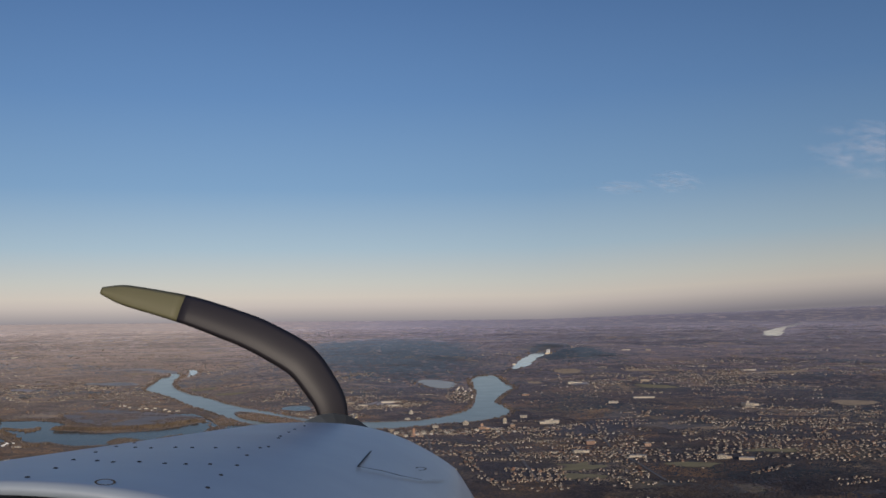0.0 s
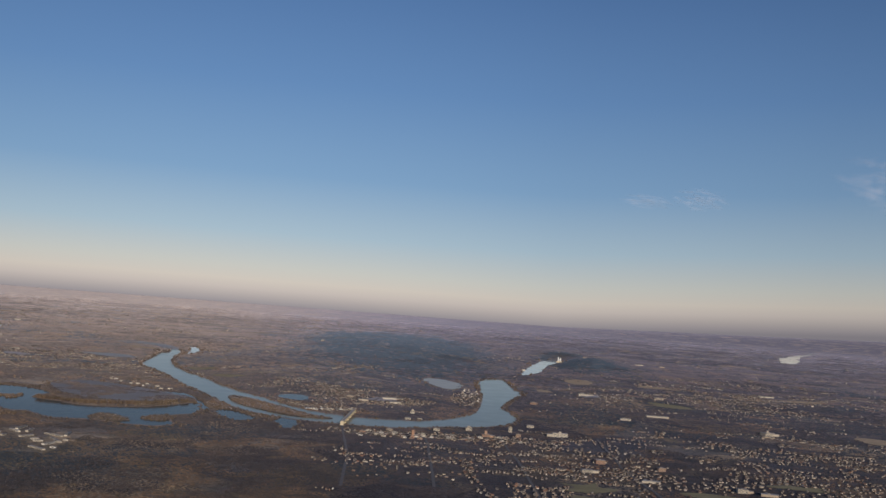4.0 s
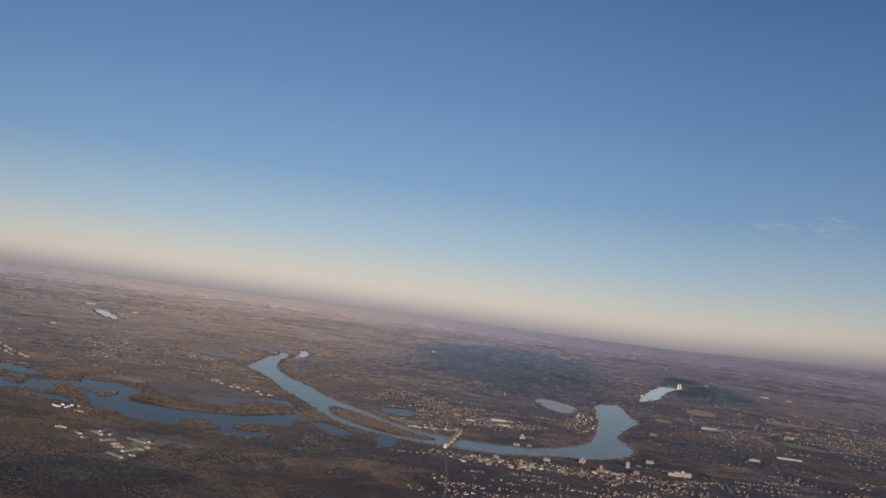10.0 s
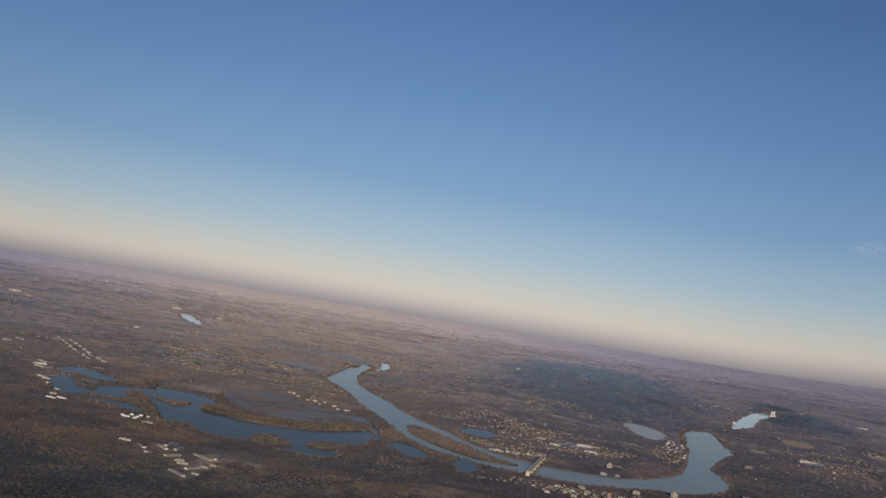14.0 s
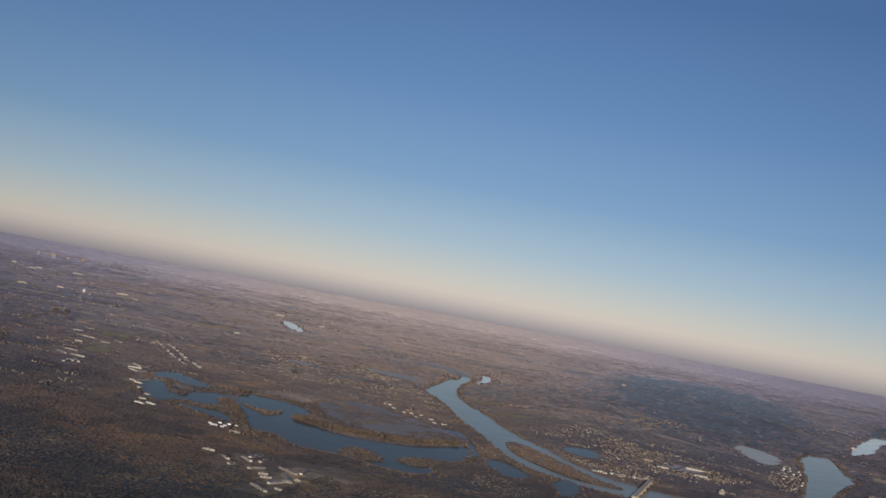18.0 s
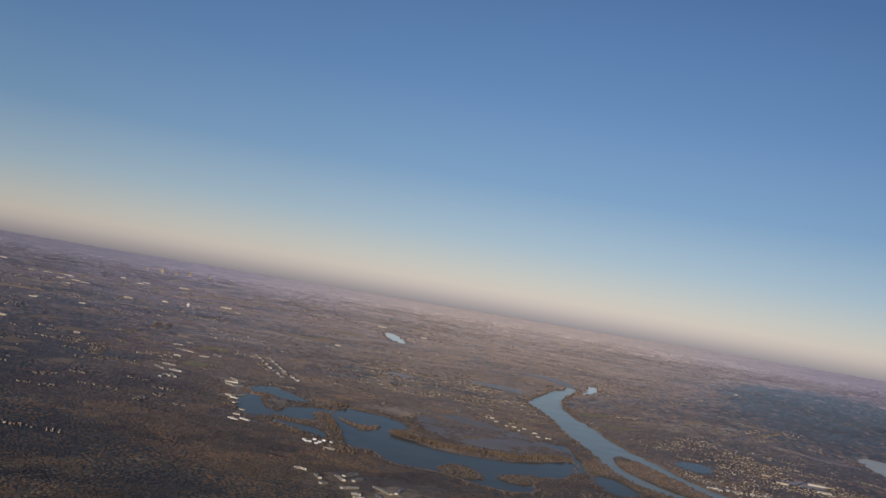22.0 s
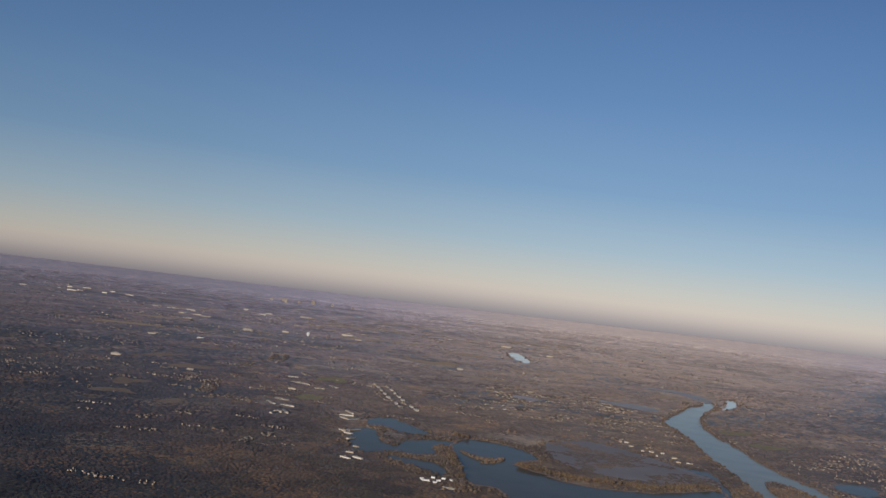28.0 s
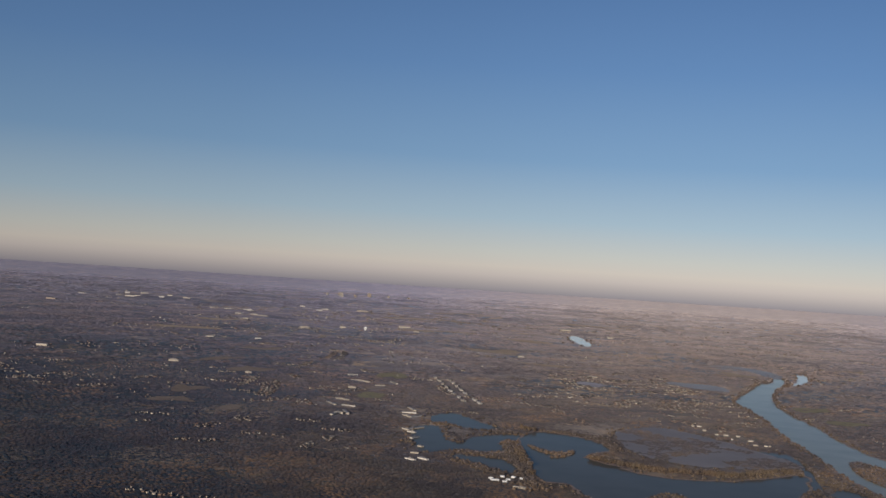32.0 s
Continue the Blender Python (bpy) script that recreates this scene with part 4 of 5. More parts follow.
def house_thing(wide, long, wall, roof):
    """One house with walls, roof, chimney and porch, to be copied."""
    root = tagged(new("house"), "small gabled family house with pale walls and dark shingle roof", "house", "houses of the near town")
    o = np.zeros(1)
    v, f, sl = gable_houses(o, o, o, o, np.array([wide]), np.array([long]), np.array([wall]), np.array([roof]))
    walls = tri_mesh("wall", v[:10], f[:10], [M_WALL1])
    w = new("wall", walls); w.parent = root
    bm = bmesh.new()
    vs = [bm.verts.new(p) for p in v[10:]]
    for q in ((0, 4, 5, 3), (1, 2, 5, 4)):
        bm.faces.new([vs[i] for i in q])
    g = bmesh.ops.extrude_face_region(bm, geom=list(bm.faces))
    bmesh.ops.translate(bm, verts=[a for a in g["geom"] if isinstance(a, bmesh.types.BMVert)], vec=(0, 0, 0.05))
    part("roof", bm, M_ROOF1, root)
    part("chimney", box(bmesh.new(), wide * 0.18, long * 0.2, wall, wide * 0.18 + 0.1, long * 0.2 + 0.1, wall + roof + 0.1), M_BRICK, root, "brick chimney")
    part("porch", box(bmesh.new(), -wide * 0.3, -long / 2 - 0.25, -0.3, wide * 0.3, -long / 2, wall * 0.55), M_ROOF1, root, "low dark porch")
    return root


TYPES = [house_thing(*d) for d in ((0.33, 0.48, 0.25, 0.16), (0.38, 0.60, 0.27, 0.18), (0.31, 0.46, 0.30, 0.14), (0.41, 0.70, 0.25, 0.18))]
rng = np.random.default_rng(5)
for k, (x, y, a, group) in enumerate(NEAR):
    m = pose(x, y, float(rise(x, y)[0]), 0, 0, math.degrees(a) + (90 if rng.random() < 0.75 else 0) + rng.normal(0, 4))
    if k < len(TYPES):
        TYPES[k].matrix_basis = m
    else:
        tagged(copy_thing(TYPES[k % len(TYPES)], m), group=group)


def joined_houses():
    rng = np.random.default_rng(6)
    x, y = REST[:, 0], REST[:, 1]
    far = np.hypot(x, y)
    grow = 0.52 * np.clip(far / 720, 0.82, 1.75) * np.where(rng.random(len(x)) < 0.04, 1.6, 1.0)
    turn = REST[:, 2] + np.where(rng.random(len(x)) < 0.2, 0, np.pi / 2) + rng.normal(0, 0.15, len(x))
    v, f, s = gable_houses(x, y, rise(x, y), turn, rng.uniform(0.5, 0.75, len(x)) * grow, rng.uniform(0.85, 2.2, len(x)) * grow, rng.uniform(0.42, 0.6, len(x)) * grow ** 0.6, rng.uniform(0.22, 0.36, len(x)) * grow ** 0.6)
    tagged(new("suburb_houses", tri_mesh("suburb_houses", v, f, [M_WALL, M_ROOF], s)), "many small gabled houses strewn through the woods", "houses", kind="stuff")


joined_houses()


# ---- larger buildings ----
def block(kind, x, y, wide, deep, tall, turn, wall, roof, label, category, group="", floors=0, wing=None, mast=0.0):
    """A flat-roofed building: walls, roof slab with parapet, bands of windows, perhaps a wing and a stair tower."""
    root = tagged(new(kind), label, category, group)
    root.matrix_basis = pose(x, y, float(rise(x, y)[0]), 0, 0, turn)
    hx, hy, tall = 0.30 * wide, 0.30 * deep, 0.62 * tall
    CLEARINGS.append((x, y, max(hx, hy) * 1.1 + 0.4))
    part("wall", box(bmesh.new(), -hx, -hy, -0.4, hx, hy, tall, 0.02), wall, root)
    bm = box(bmesh.new(), -hx - 0.05, -hy - 0.05, tall, hx + 0.05, hy + 0.05, tall + 0.1, 0.02)
    part("roof", bm, roof, root)
    part("roof_plant", box(bmesh.new(), -hx * 0.3, -hy * 0.3, tall + 0.1, hx * 0.1, hy * 0.2, tall + 0.3, 0.02), M_FLAT, root)
    for k in range(floors):
        z = tall * (k + 0.35) / floors
        part("window_band", box(bmesh.new(), -hx * 0.92, -hy - 0.02, z, hx * 0.92, -hy + 0.02, z + tall / floors * 0.38), M_GLASS, root, "dark window band")
    if wing:
        wx, wy, ww, wd, wt = (0.64 * q for q in wing)
        w = part("wing", box(bmesh.new(), wx - ww / 2, wy - wd / 2, -0.4, wx + ww / 2, wy + wd / 2, wt, 0.02), wall, root)
        part("wing_roof", box(bmesh.new(), wx - ww / 2 - 0.04, wy - wd / 2 - 0.04, wt, wx + ww / 2 + 0.04, wy + wd / 2 + 0.04, wt + 0.08), roof, w)
    if mast:
        part("stair_tower", box(bmesh.new(), -0.5, -0.4, tall, 0.5, 0.5, tall + mast, 0.03), wall, root)
    return root


RIVERSIDE = [
    ("apartment_block", 9, 489, 4, 3, 2.2, 0, M_BIG, 5, None, 0.5), ("town_hall", 15, 460, 5, 4, 2.6, 5, M_BRICK, 4, (3.5, 0.5, 3.5, 3.5, 1.8), 1.2),
    ("apartment_block", 20, 457, 5, 3, 1.7, 0, M_BIG, 4, None, 0), ("tower_block", 28, 471, 3.2, 2.6, 2.4, 0, M_BRICK, 7, None, 0),
    ("tower_block", 26, 494, 2.4, 2.4, 3.2, 8, M_BIG, 8, None, 0.4), ("hospital", 46, 489, 10, 4, 2.4, 0, M_BIG, 5, (-6.5, 0.5, 3.5, 4, 1.4), 0.6),
    ("office_block", 52, 408, 5, 4, 2.0, 4, M_BRICK, 4, None, 0)]
RIVERSIDE += [
    ("school", 45, 386, 6, 4, 1.5, 10, M_BIG, 3, (4.2, 0, 3, 3, 1.1), 0), ("warehouse", 63, 372, 9, 4, 1.0, -12, M_BIG, 0, None, 0),
    ("office_block", 88, 363, 5, 3.5, 2.0, 0, M_BIG, 4, (3.4, 0, 3, 3, 1.2), 0), ("warehouse", 95, 359, 8, 4, 1.0, -14, M_BIG, 0, None, 0),
    ("school", 149, 559, 8, 7, 2.2, 20, M_BIG, 3, (6, 0, 5, 5, 1.4), 1.0), ("warehouse", 108, 617, 19, 7, 1.2, 0, M_BIG, 0, None, 0), ("school", 86, 580, 8, 5, 1.5, 0, M_BIG, 2, None, 0)]
RIVERSIDE += [
    ("school", 82, 726, 10, 6, 2.0, 0, M_BIG, 3, (7, 3, 5, 9, 1.5), 0), ("office_block", 46, 647, 6, 6, 1.8, 0, M_BRICK, 3, None, 0), ("factory", -42, 585, 8, 9, 1.2, 8, M_BIG, 0, None, 0),
    ("factory", -30, 596, 11, 8, 1.1, 6, M_BIG, 0, (8, 0, 5, 6, 0.9), 0), ("factory", -26, 580, 9, 6, 1.0, 6, M_BIG, 0, None, 0), ("factory", -50, 600, 6, 8, 1.0, 10, M_BIG, 0, None, 0),
    ("manor_house", -16, 543, 3.4, 3, 1.9, 0, M_BIG, 3, None, 0.7)]
RIVERSIDE += [
    ("boat_house", -17, 517, 4, 2.2, 1.0, 0, M_BIG, 1, None, 0), ("boat_house", -12, 519, 3, 2, 0.9, 6, M_BIG, 1, None, 0), ("office_block", 130, 737, 9, 6, 1.8, 0, M_BIG, 3, None, 0),
    ("warehouse", 146, 546, 9, 4, 1.0, -10, M_BIG, 0, None, 0), ("warehouse", 236, 878, 16, 7, 1.3, 0, M_BIG, 0, None, 0), ("apartment_block", 71, 400, 4, 3, 1.8, 10, M_BRICK, 4, None, 0),
    ("school", 36, 520, 5, 4, 1.6, 0, M_BIG, 3, None, 0)]
RIVERSIDE += [
    ("apartment_block", -4, 478, 4, 2.5, 1.6, 4, M_BIG, 4, None, 0), ("apartment_block", -22, 466, 4, 3, 1.5, 6, M_BIG, 3, None, 0),
    ("church", -12, 440, 2.2, 4, 1.5, 0, M_BRICK, 0, None, 2.0)]
SAID = {"apartment_block": "pale flat-roofed apartment block beside the river", "town_hall": "orange brick civic building with a stair tower", "tower_block": "tall narrow block over the town roofs", "hospital": "long pale hospital building with a low wing",
        "office_block": "square office block with window bands", "school": "broad pale school building with flat roofs", "warehouse": "long low warehouse with a pale flat roof", "factory": "low factory hall with a wide pale roof",
        "manor_house": "yellowish manor house among bare trees", "boat_house": "low pale boat house near the river bank", "church": "small brick church with a square tower"}
for kind, x, y, w, d, t, turn, wall, floors, wing, mast in RIVERSIDE:
    block(kind, x, y, w, d, t, turn, wall, M_FLAT, SAID[kind], kind.replace("_", " "), "", floors, wing, mast)

# the packed river front of the old town, and the quay on the other bank
rng = np.random.default_rng(820)
for k in range(46):
    u = rng.random()
    x, y = -34 + 68 * u + rng.normal(0, 1.0), 462 - 8 * math.sin(u * 3.1) + 8 * u - rng.uniform(0, 22)
    brick = rng.random() < 0.3
    block("town_building", x, y, rng.uniform(1.6, 3.6), rng.uniform(1.4, 2.6), rng.uniform(0.6, 1.35), rng.normal(6, 8), M_BRICK if brick else M_CREAM, M_FLAT,
          "red brick town building near the river front" if brick else "cream flat-roofed town building near the river front", "building", "buildings of the river front", int(rng.integers(2, 4)))
for k in range(11):
    u = k / 10
    block("quay_building", -62 + 20 * u + 0.5 * math.sin(k * 3.1), 527 + 9 * u + 1.2 * math.sin(k * 2.3), 2.6 + math.sin(k * 1.7), 2.0, 0.9 + 0.3 * math.sin(k * 2.9), 20, M_CREAM, M_FLAT if k % 3 else M_SLATE,
          "white building in a row along the quay", "building", "row along the quay", 2)
for k in range(9):
    block("marina_shed", -171.5 + 0.85 * k, 430 + 5 * math.sin(k * 1.9) + 0.5 * k, 1.8, 1.1, 0.5, 40 + 25 * math.sin(k * 4.3), M_WHITE, M_WHITE, "small white shed in a marina on the spit", "shed", "sheds of the marina")

# business parks out on the western plain: long pale roofs in loose rows
rng = np.random.default_rng(830)
for x, y, n, spread in [(-1112, 1213, 9, 42), (-756, 1016, 4, 12), (-605, 913, 3, 9), (-445, 591, 1, 0), (-930, 1330, 6, 40), (-860, 1120, 5, 30), (-560, 760, 3, 14)]:
    for _ in range(n):
        size = math.hypot(x, y) / 1000
        block("warehouse", x + rng.normal(0, spread + 0.01), y + rng.normal(0, 0.6 * spread + 0.01), rng.uniform(5, 12) * size, rng.uniform(2.6, 4.6) * size, 0.65 * size, rng.normal(38, 16), M_CREAM, M_PALE,
              "long low warehouse with a pale flat roof", "warehouse", "warehouses on the western plain")

# long sheds, terraces and villas on the lagoon side
for x, y, long, turn in [(-261.0, 529.2, 5.5, 43), (-266.3, 539.6, 9.0, -41), (-255.9, 519.8, 5.3, -26), (-253.9, 523.1, 9.0, 91), (-236.8, 490.3, 5.9, -24), (-236.7, 495.9, 8.0, 84), (-232.7, 486.6, 3.3, -7), (-225.3, 476.8, 5.2, 94), (-213.6, 461.7, 2.0, -14), (-208.0, 449.1, 2.5, 29), (-201.9, 437.3, 3.6, -8), (-200.1, 441.4, 3.6, -9)]:
    block("storage_shed", x, y, long / 0.6, 1.0 / 0.6, 0.6, turn, M_CREAM, M_FLAT, "long low storage shed with a pale roof", "shed", "sheds by the lagoon")
for x, y, long, turn in [(-288.3, 515.5, 9.0, -35), (-296.2, 534.3, 6.8, -3), (-281.1, 517.1, 5.4, 17), (-268.4, 491.9, 9.0, 101), (-269.3, 498.9, 9.0, -45), (-335.5, 602.3, 9.0, 13), (-351.9, 619.7, 4.9, 52), (-319.2, 595.3, 4.6, 50), (-324.3, 615.1, 9.0, -38)]:
    block("long_hall", x, y, long / 0.6, 1.1 / 0.6, 0.6, turn, M_CREAM, M_FLAT, "long low hall among suburban trees", "hall", "long halls in the suburbs", 1)
for k in range(16):
    u = k / 15
    x, y = -323 + 60 * u + (2.6 if k % 2 else -1.6), 655 - 74 * u + (3.6 if k % 2 else -1)
    block("terrace_row", x, y, 2.0, 8.5, 0.9, 38 + 6 * math.sin(k), M_CREAM, M_FLAT, "row of joined pale terrace houses", "row houses", "terraces on the curved street", 1)
for k in range(14):
    u = k / 13
    block("riverside_villa", -172 + 40 * u + 1.5 * math.sin(k * 3.7), 602 - 34 * u + 4 * math.sin(k * 2.1), 2.0 + 1.0 * math.sin(k * 1.3), 1.3, 0.55, 15 + 20 * math.sin(k * 5.1), M_CREAM, M_FLAT, "pale flat-roofed house in a row above the marsh", "house", "row of houses above the marsh")
for k in range(18):
    x, y = 15.5 - 3.6 * (k % 3) + 0.8 * math.sin(k * 2.7), 640 + 4.6 * k + 1.5 * math.sin(k * 4.1)
    block("riverside_villa", x, y, 1.7 + 0.6 * math.sin(k * 1.9), 1.3, 0.8, 10 * math.sin(k * 3.3), M_CREAM, M_FLAT, "white house in a cluster on the river bend", "house", "white houses on the river bend")
for x, y, long, turn in [(-145.7, 380.9, 3.2, 20), (-139.1, 378.1, 4.1, -43), (-134.7, 373.0, 2.6, 80), (-135.3, 383.3, 5.1, -38), (-136.1, 390.9, 8.2, 90), (-131.8, 386.9, 5.6, 91), (-128.5, 375.3, 5.6, 67), (-124.0, 370.0, 2.4, 33), (-121.7, 366.7, 2.9, 37), (-117.2, 362.7, 5.2, 75), (-122.4, 382.0, 9.9, -32), (-119.3, 385.9, 13.4, 99), (-118.3, 371.7, 9.0, -55), (-115.9, 366.9, 2.6, 34), (-116.7, 352.2, 9.6, -40), (-158.7, 423.5, 4.7, 12), (-115.4, 372.4, 1.6, 19), (-113.3, 355.9, 1.8, -20)]:
    block("estate_block", x, y, min(long, 8.0) / 0.6, 0.9 / 0.6, 0.6, turn, M_CREAM, M_FLAT, "long low cream building of an estate among bare trees", "building", "estate south of the lagoon", 1)
for x, y, w, d, t in ((-608, 912, 18, 14, 2.0), (-438, 584, 12, 6, 1.3), (-381, 575, 7, 3, 1.0), (-631, 1102, 26, 10, 1.6), (-543, 1290, 26, 14, 2.0), (-322, 577, 8, 3, 1.0), (-285, 763, 12, 8, 1.2), (-530, 578, 14, 6, 1.4),
                      (-983, 965, 24, 12, 2), (-709, 954, 12, 9, 1.6), (-640, 1010, 14, 8, 1.6), (-560, 1010, 12, 7, 1.5), (-820, 1300, 30, 16, 2.2), (-470, 1240, 14, 10, 1.6), (-380, 860, 10, 6, 1.3), (-269, 494, 7, 2.4, 0.9)):
    block("warehouse", x, y, 0.7 * w, 0.7 * d, t, 30, M_BIG, M_FLAT, "large low warehouse with a pale flat roof", "warehouse", "warehouses among the suburbs")
for k, (x, y, t) in enumerate(((-1309, 1933, 18), (-1330, 1960, 22), (-1290, 1950, 15), (-1350, 1940, 13), (-1270, 1970, 20), (-1300, 2010, 24), (-1365, 2000, 16), (-1240, 1990, 12), (-1225, 2040, 15))):
    block("tower_block", x, y, 7, 7, t * 0.55, 30, M_BIG, M_FLAT, "far high-rise on the horizon of the suburbs", "tower block", "distant high-rises", 5)
for x, y, w in ((150, 1320, 12), (205, 1280, 26), (232, 1290, 16), (-64, 2144, 18), (62, 1010, 7), (-130, 1150, 10)):
    block("far_hall", x, y, 0.6 * w, 5, 1.4, 0, M_BIG, M_FLAT, "pale hall standing in far woods", "hall", "far halls")


def water_tank(x, y):
    root = tagged(new("water_tank"), "white spherical water tank on a short stem", "water tank")
    root.matrix_basis = pose(x, y, float(rise(x, y)[0])) @ Matrix.Scale(0.42, 4)
    bm = bmesh.new(); bmesh.ops.create_cone(bm, segments=20, radius1=2.2, radius2=1.5, depth=3.4, cap_ends=True, matrix=Matrix.Translation((0, 0, 1.4)))
    part("stem", bm, M_WHITE, root)
    bm = bmesh.new(); bmesh.ops.create_uvsphere(bm, u_segments=24, v_segments=14, radius=3.4, matrix=Matrix.Translation((0, 0, 5.4)) @ Matrix.Diagonal((1, 1, 0.85, 1)))
    part("tank", bm, M_WHITE, root)
    bm = bmesh.new(); bmesh.ops.create_cone(bm, segments=20, radius1=3.5, radius2=3.5, depth=0.2, cap_ends=True, matrix=Matrix.Translation((0, 0, 5.2)))
    part("walkway", bm, M_FLAT, root)


water_tank(-594, 980)


def arch_bridge(x, y0, y1):
    """Concrete river bridge: deck, parapets, piers and open arches with spandrel posts."""
    root = tagged(new("arch_bridge"), "yellowish concrete arch bridge across the river", "bridge")
    root.matrix_basis = pose(x, y0, 0) @ Matrix.Diagonal((0.7, 1, 0.85, 1))
    length, high = y1 - y0, 2.0
    part("deck", box(bmesh.new(), -0.9, 0, high - 0.25, 0.9, length, high, 0.03), M_CONCRETE, root)
    part("roadway", box(bmesh.new(), -0.65, 0, high + 0.004, 0.65, length, high + 0.03), M_LOT, root)
    for s in (-1, 1):
        part("parapet", box(bmesh.new(), s * 0.85 - 0.06, 0, high, s * 0.85 + 0.06, length, high + 0.3), M_CONCRETE, root)
    spans = 5
    for k in range(spans + 1):
        yk = length * k / spans
        part("pier", box(bmesh.new(), -0.95, yk - 0.35, -0.5, 0.95, yk + 0.35, high - 0.25, 0.05), M_CONCRETE, root)
    for k in range(spans):
        for s in (-1, 1):
            bm = bmesh.new()
            seg, prev = 12, None
            for i in range(seg + 1):
                u = i / seg
                yy, zz = length * (k + u) / spans, 0.3 + (high - 0.75) * math.sin(math.pi * u) ** 0.8
                ring = [bm.verts.new(p) for p in ((s * 0.8 - 0.12, yy, zz), (s * 0.8 + 0.12, yy, zz), (s * 0.8 + 0.12, yy, zz + 0.3), (s * 0.8 - 0.12, yy, zz + 0.3))]
                if prev:
                    for j in range(4):
                        bm.faces.new((prev[j], prev[(j + 1) % 4], ring[(j + 1) % 4], ring[j]))
                prev = ring
            a = part("arch", bm, M_CONCRETE, root)
            for u in (0.12, 0.25, 0.75, 0.88):
                yy = length * (k + u) / spans
                part("spandrel_post", box(bmesh.new(), s * 0.8 - 0.08, yy - 0.1, 0.3 + (high - 0.75) * math.sin(math.pi * u) ** 0.8, s * 0.8 + 0.08, yy + 0.1, high - 0.25), M_CONCRETE, a)


arch_bridge(-41, 472, 526)


def dam_tower(x, y):
    root = tagged(new("dam_tower"), "pale pair of intake towers at the dam", "tower")
    root.matrix_basis = pose(x, y, 0) @ Matrix.Scale(0.75, 4)
    for s in (-1, 1):
        bm = bmesh.new(); bmesh.ops.create_cone(bm, segments=12, radius1=0.8, radius2=0.6, depth=7, cap_ends=True, matrix=Matrix.Translation((s * 1.5, 0, 3.2)))
        part("tower", bm, M_WHITE, root)
    part("gallery", box(bmesh.new(), -1.5, -0.4, 3.5, 1.5, 0.4, 4.1), M_WHITE, root)
    part("sill", box(bmesh.new(), -4, -1.4, -0.3, 4, 1.4, 1.2, 0.1), M_CONCRETE, root)


dam_tower(114, 1243)
woods()


def road(name, points, half, label):
    """A ribbon of asphalt that follows the land."""
    p = np.asarray(points, float)
    u = np.linspace(0, len(p) - 1, 60)
    c = np.stack([np.interp(u, np.arange(len(p)), p[:, k]) for k in (0, 1)], 1)
    t = np.gradient(c, axis=0); t /= np.linalg.norm(t, axis=1, keepdims=True)
    side = np.stack([-t[:, 1], t[:, 0]], 1) * half
    bm = bmesh.new()
    rows = [[bm.verts.new((*q, h + 0.16)) for q, h in ((a, rise(*a)[0]), (b, rise(*b)[0]))] for a, b in zip(c - side, c + side)]
    for r0, r1 in zip(rows, rows[1:]):
        bm.faces.new((r0[0], r0[1], r1[1], r1[0]))
    tagged(part(name, bm, M_ROAD), label, "road", kind="structure")


for pts in ([(-41, 472), (-36, 430), (-30, 380), (-26, 320)], [(-41, 526), (-38, 580), (-20, 680), (-10, 710)], [(-10, 470), (-6, 420), (-2, 330)], [(20, 455), (24, 400), (26, 320)], [(60, 480), (58, 400), (62, 320)],
            [(-30, 430), (30, 425), (110, 440), (200, 470)], [(-30, 380), (40, 372), (130, 385), (210, 400)], [(-330, 640), (-280, 600), (-250, 560), (-230, 620), (-180, 640)]):
    road("road", pts, 0.45, "narrow grey asphalt street between houses")


# ---- single bare trees on the spit and the near shore ----
def bare_tree(seed):
    rng = np.random.default_rng(seed)
    root = tagged(new("tree"), "bare golden-brown tree at the water's edge", "tree", "trees on the spit")
    bm = bmesh.new(); bmesh.ops.create_cone(bm, segments=6, radius1=0.13, radius2=0.05, depth=1.5, cap_ends=True, matrix=Matrix.Translation((0, 0, 0.55)))
    part("trunk", bm, M_BARK, root)
    for k in range(4):
        a = k * 1.57 + rng.uniform(-0.4, 0.4)
        bm = bmesh.new()
        tip = Vector((math.cos(a) * 0.6, math.sin(a) * 0.6, 1.5)); base = Vector((0, 0, 0.7))
        bmesh.ops.create_cone(bm, segments=4, radius1=0.05, radius2=0.015, depth=(tip - base).length, matrix=Matrix.Translation((tip + base) / 2) @ (tip - base).to_track_quat("Z", "Y").to_matrix().to_4x4())
        part("limb", bm, M_BARK, root)
    n = 16
    a, r = rng.uniform(0, 6.28, n), rng.uniform(0.1, 0.75, n)
    v, f = tufts(np.cos(a) * r, np.sin(a) * r, rng.uniform(0.55, 1.35, n), rng.uniform(0.16, 0.34, n), rng.uniform(0.3, 0.6, n), rng)
    c = new("crown", tri_mesh("crown", v, f, [M_SHORE])); c.parent = root
    return root


TREES = [bare_tree(s) for s in range(5)]
rng = np.random.default_rng(77)
count = 0
for (x0, y0), (x1, y1), n in (((-168, 487), (-146, 482), 40), ((-146, 482), (-123, 492), 45), ((-123, 492), (-111, 520), 35), ((-215, 530), (-174, 516), 40), ((-189, 481), (-165, 446), 40)):
    for i in range(n):
        u = rng.random()
        x, y = x0 + (x1 - x0) * u + rng.normal(0, 0.8), y0 + (y1 - y0) * u + rng.normal(0, 0.8)
        if wet(np.array([x]), np.array([y]))[0]:
            continue
        m = pose(x, y, float(rise(x, y)[0]) - 0.05, 0, 0, rng.uniform(0, 360)) @ Matrix.Scale(1.0, 4)
        if count < len(TREES):
            TREES[count].matrix_basis = m
        else:
            copy_thing(TREES[count % len(TREES)], m)
        count += 1


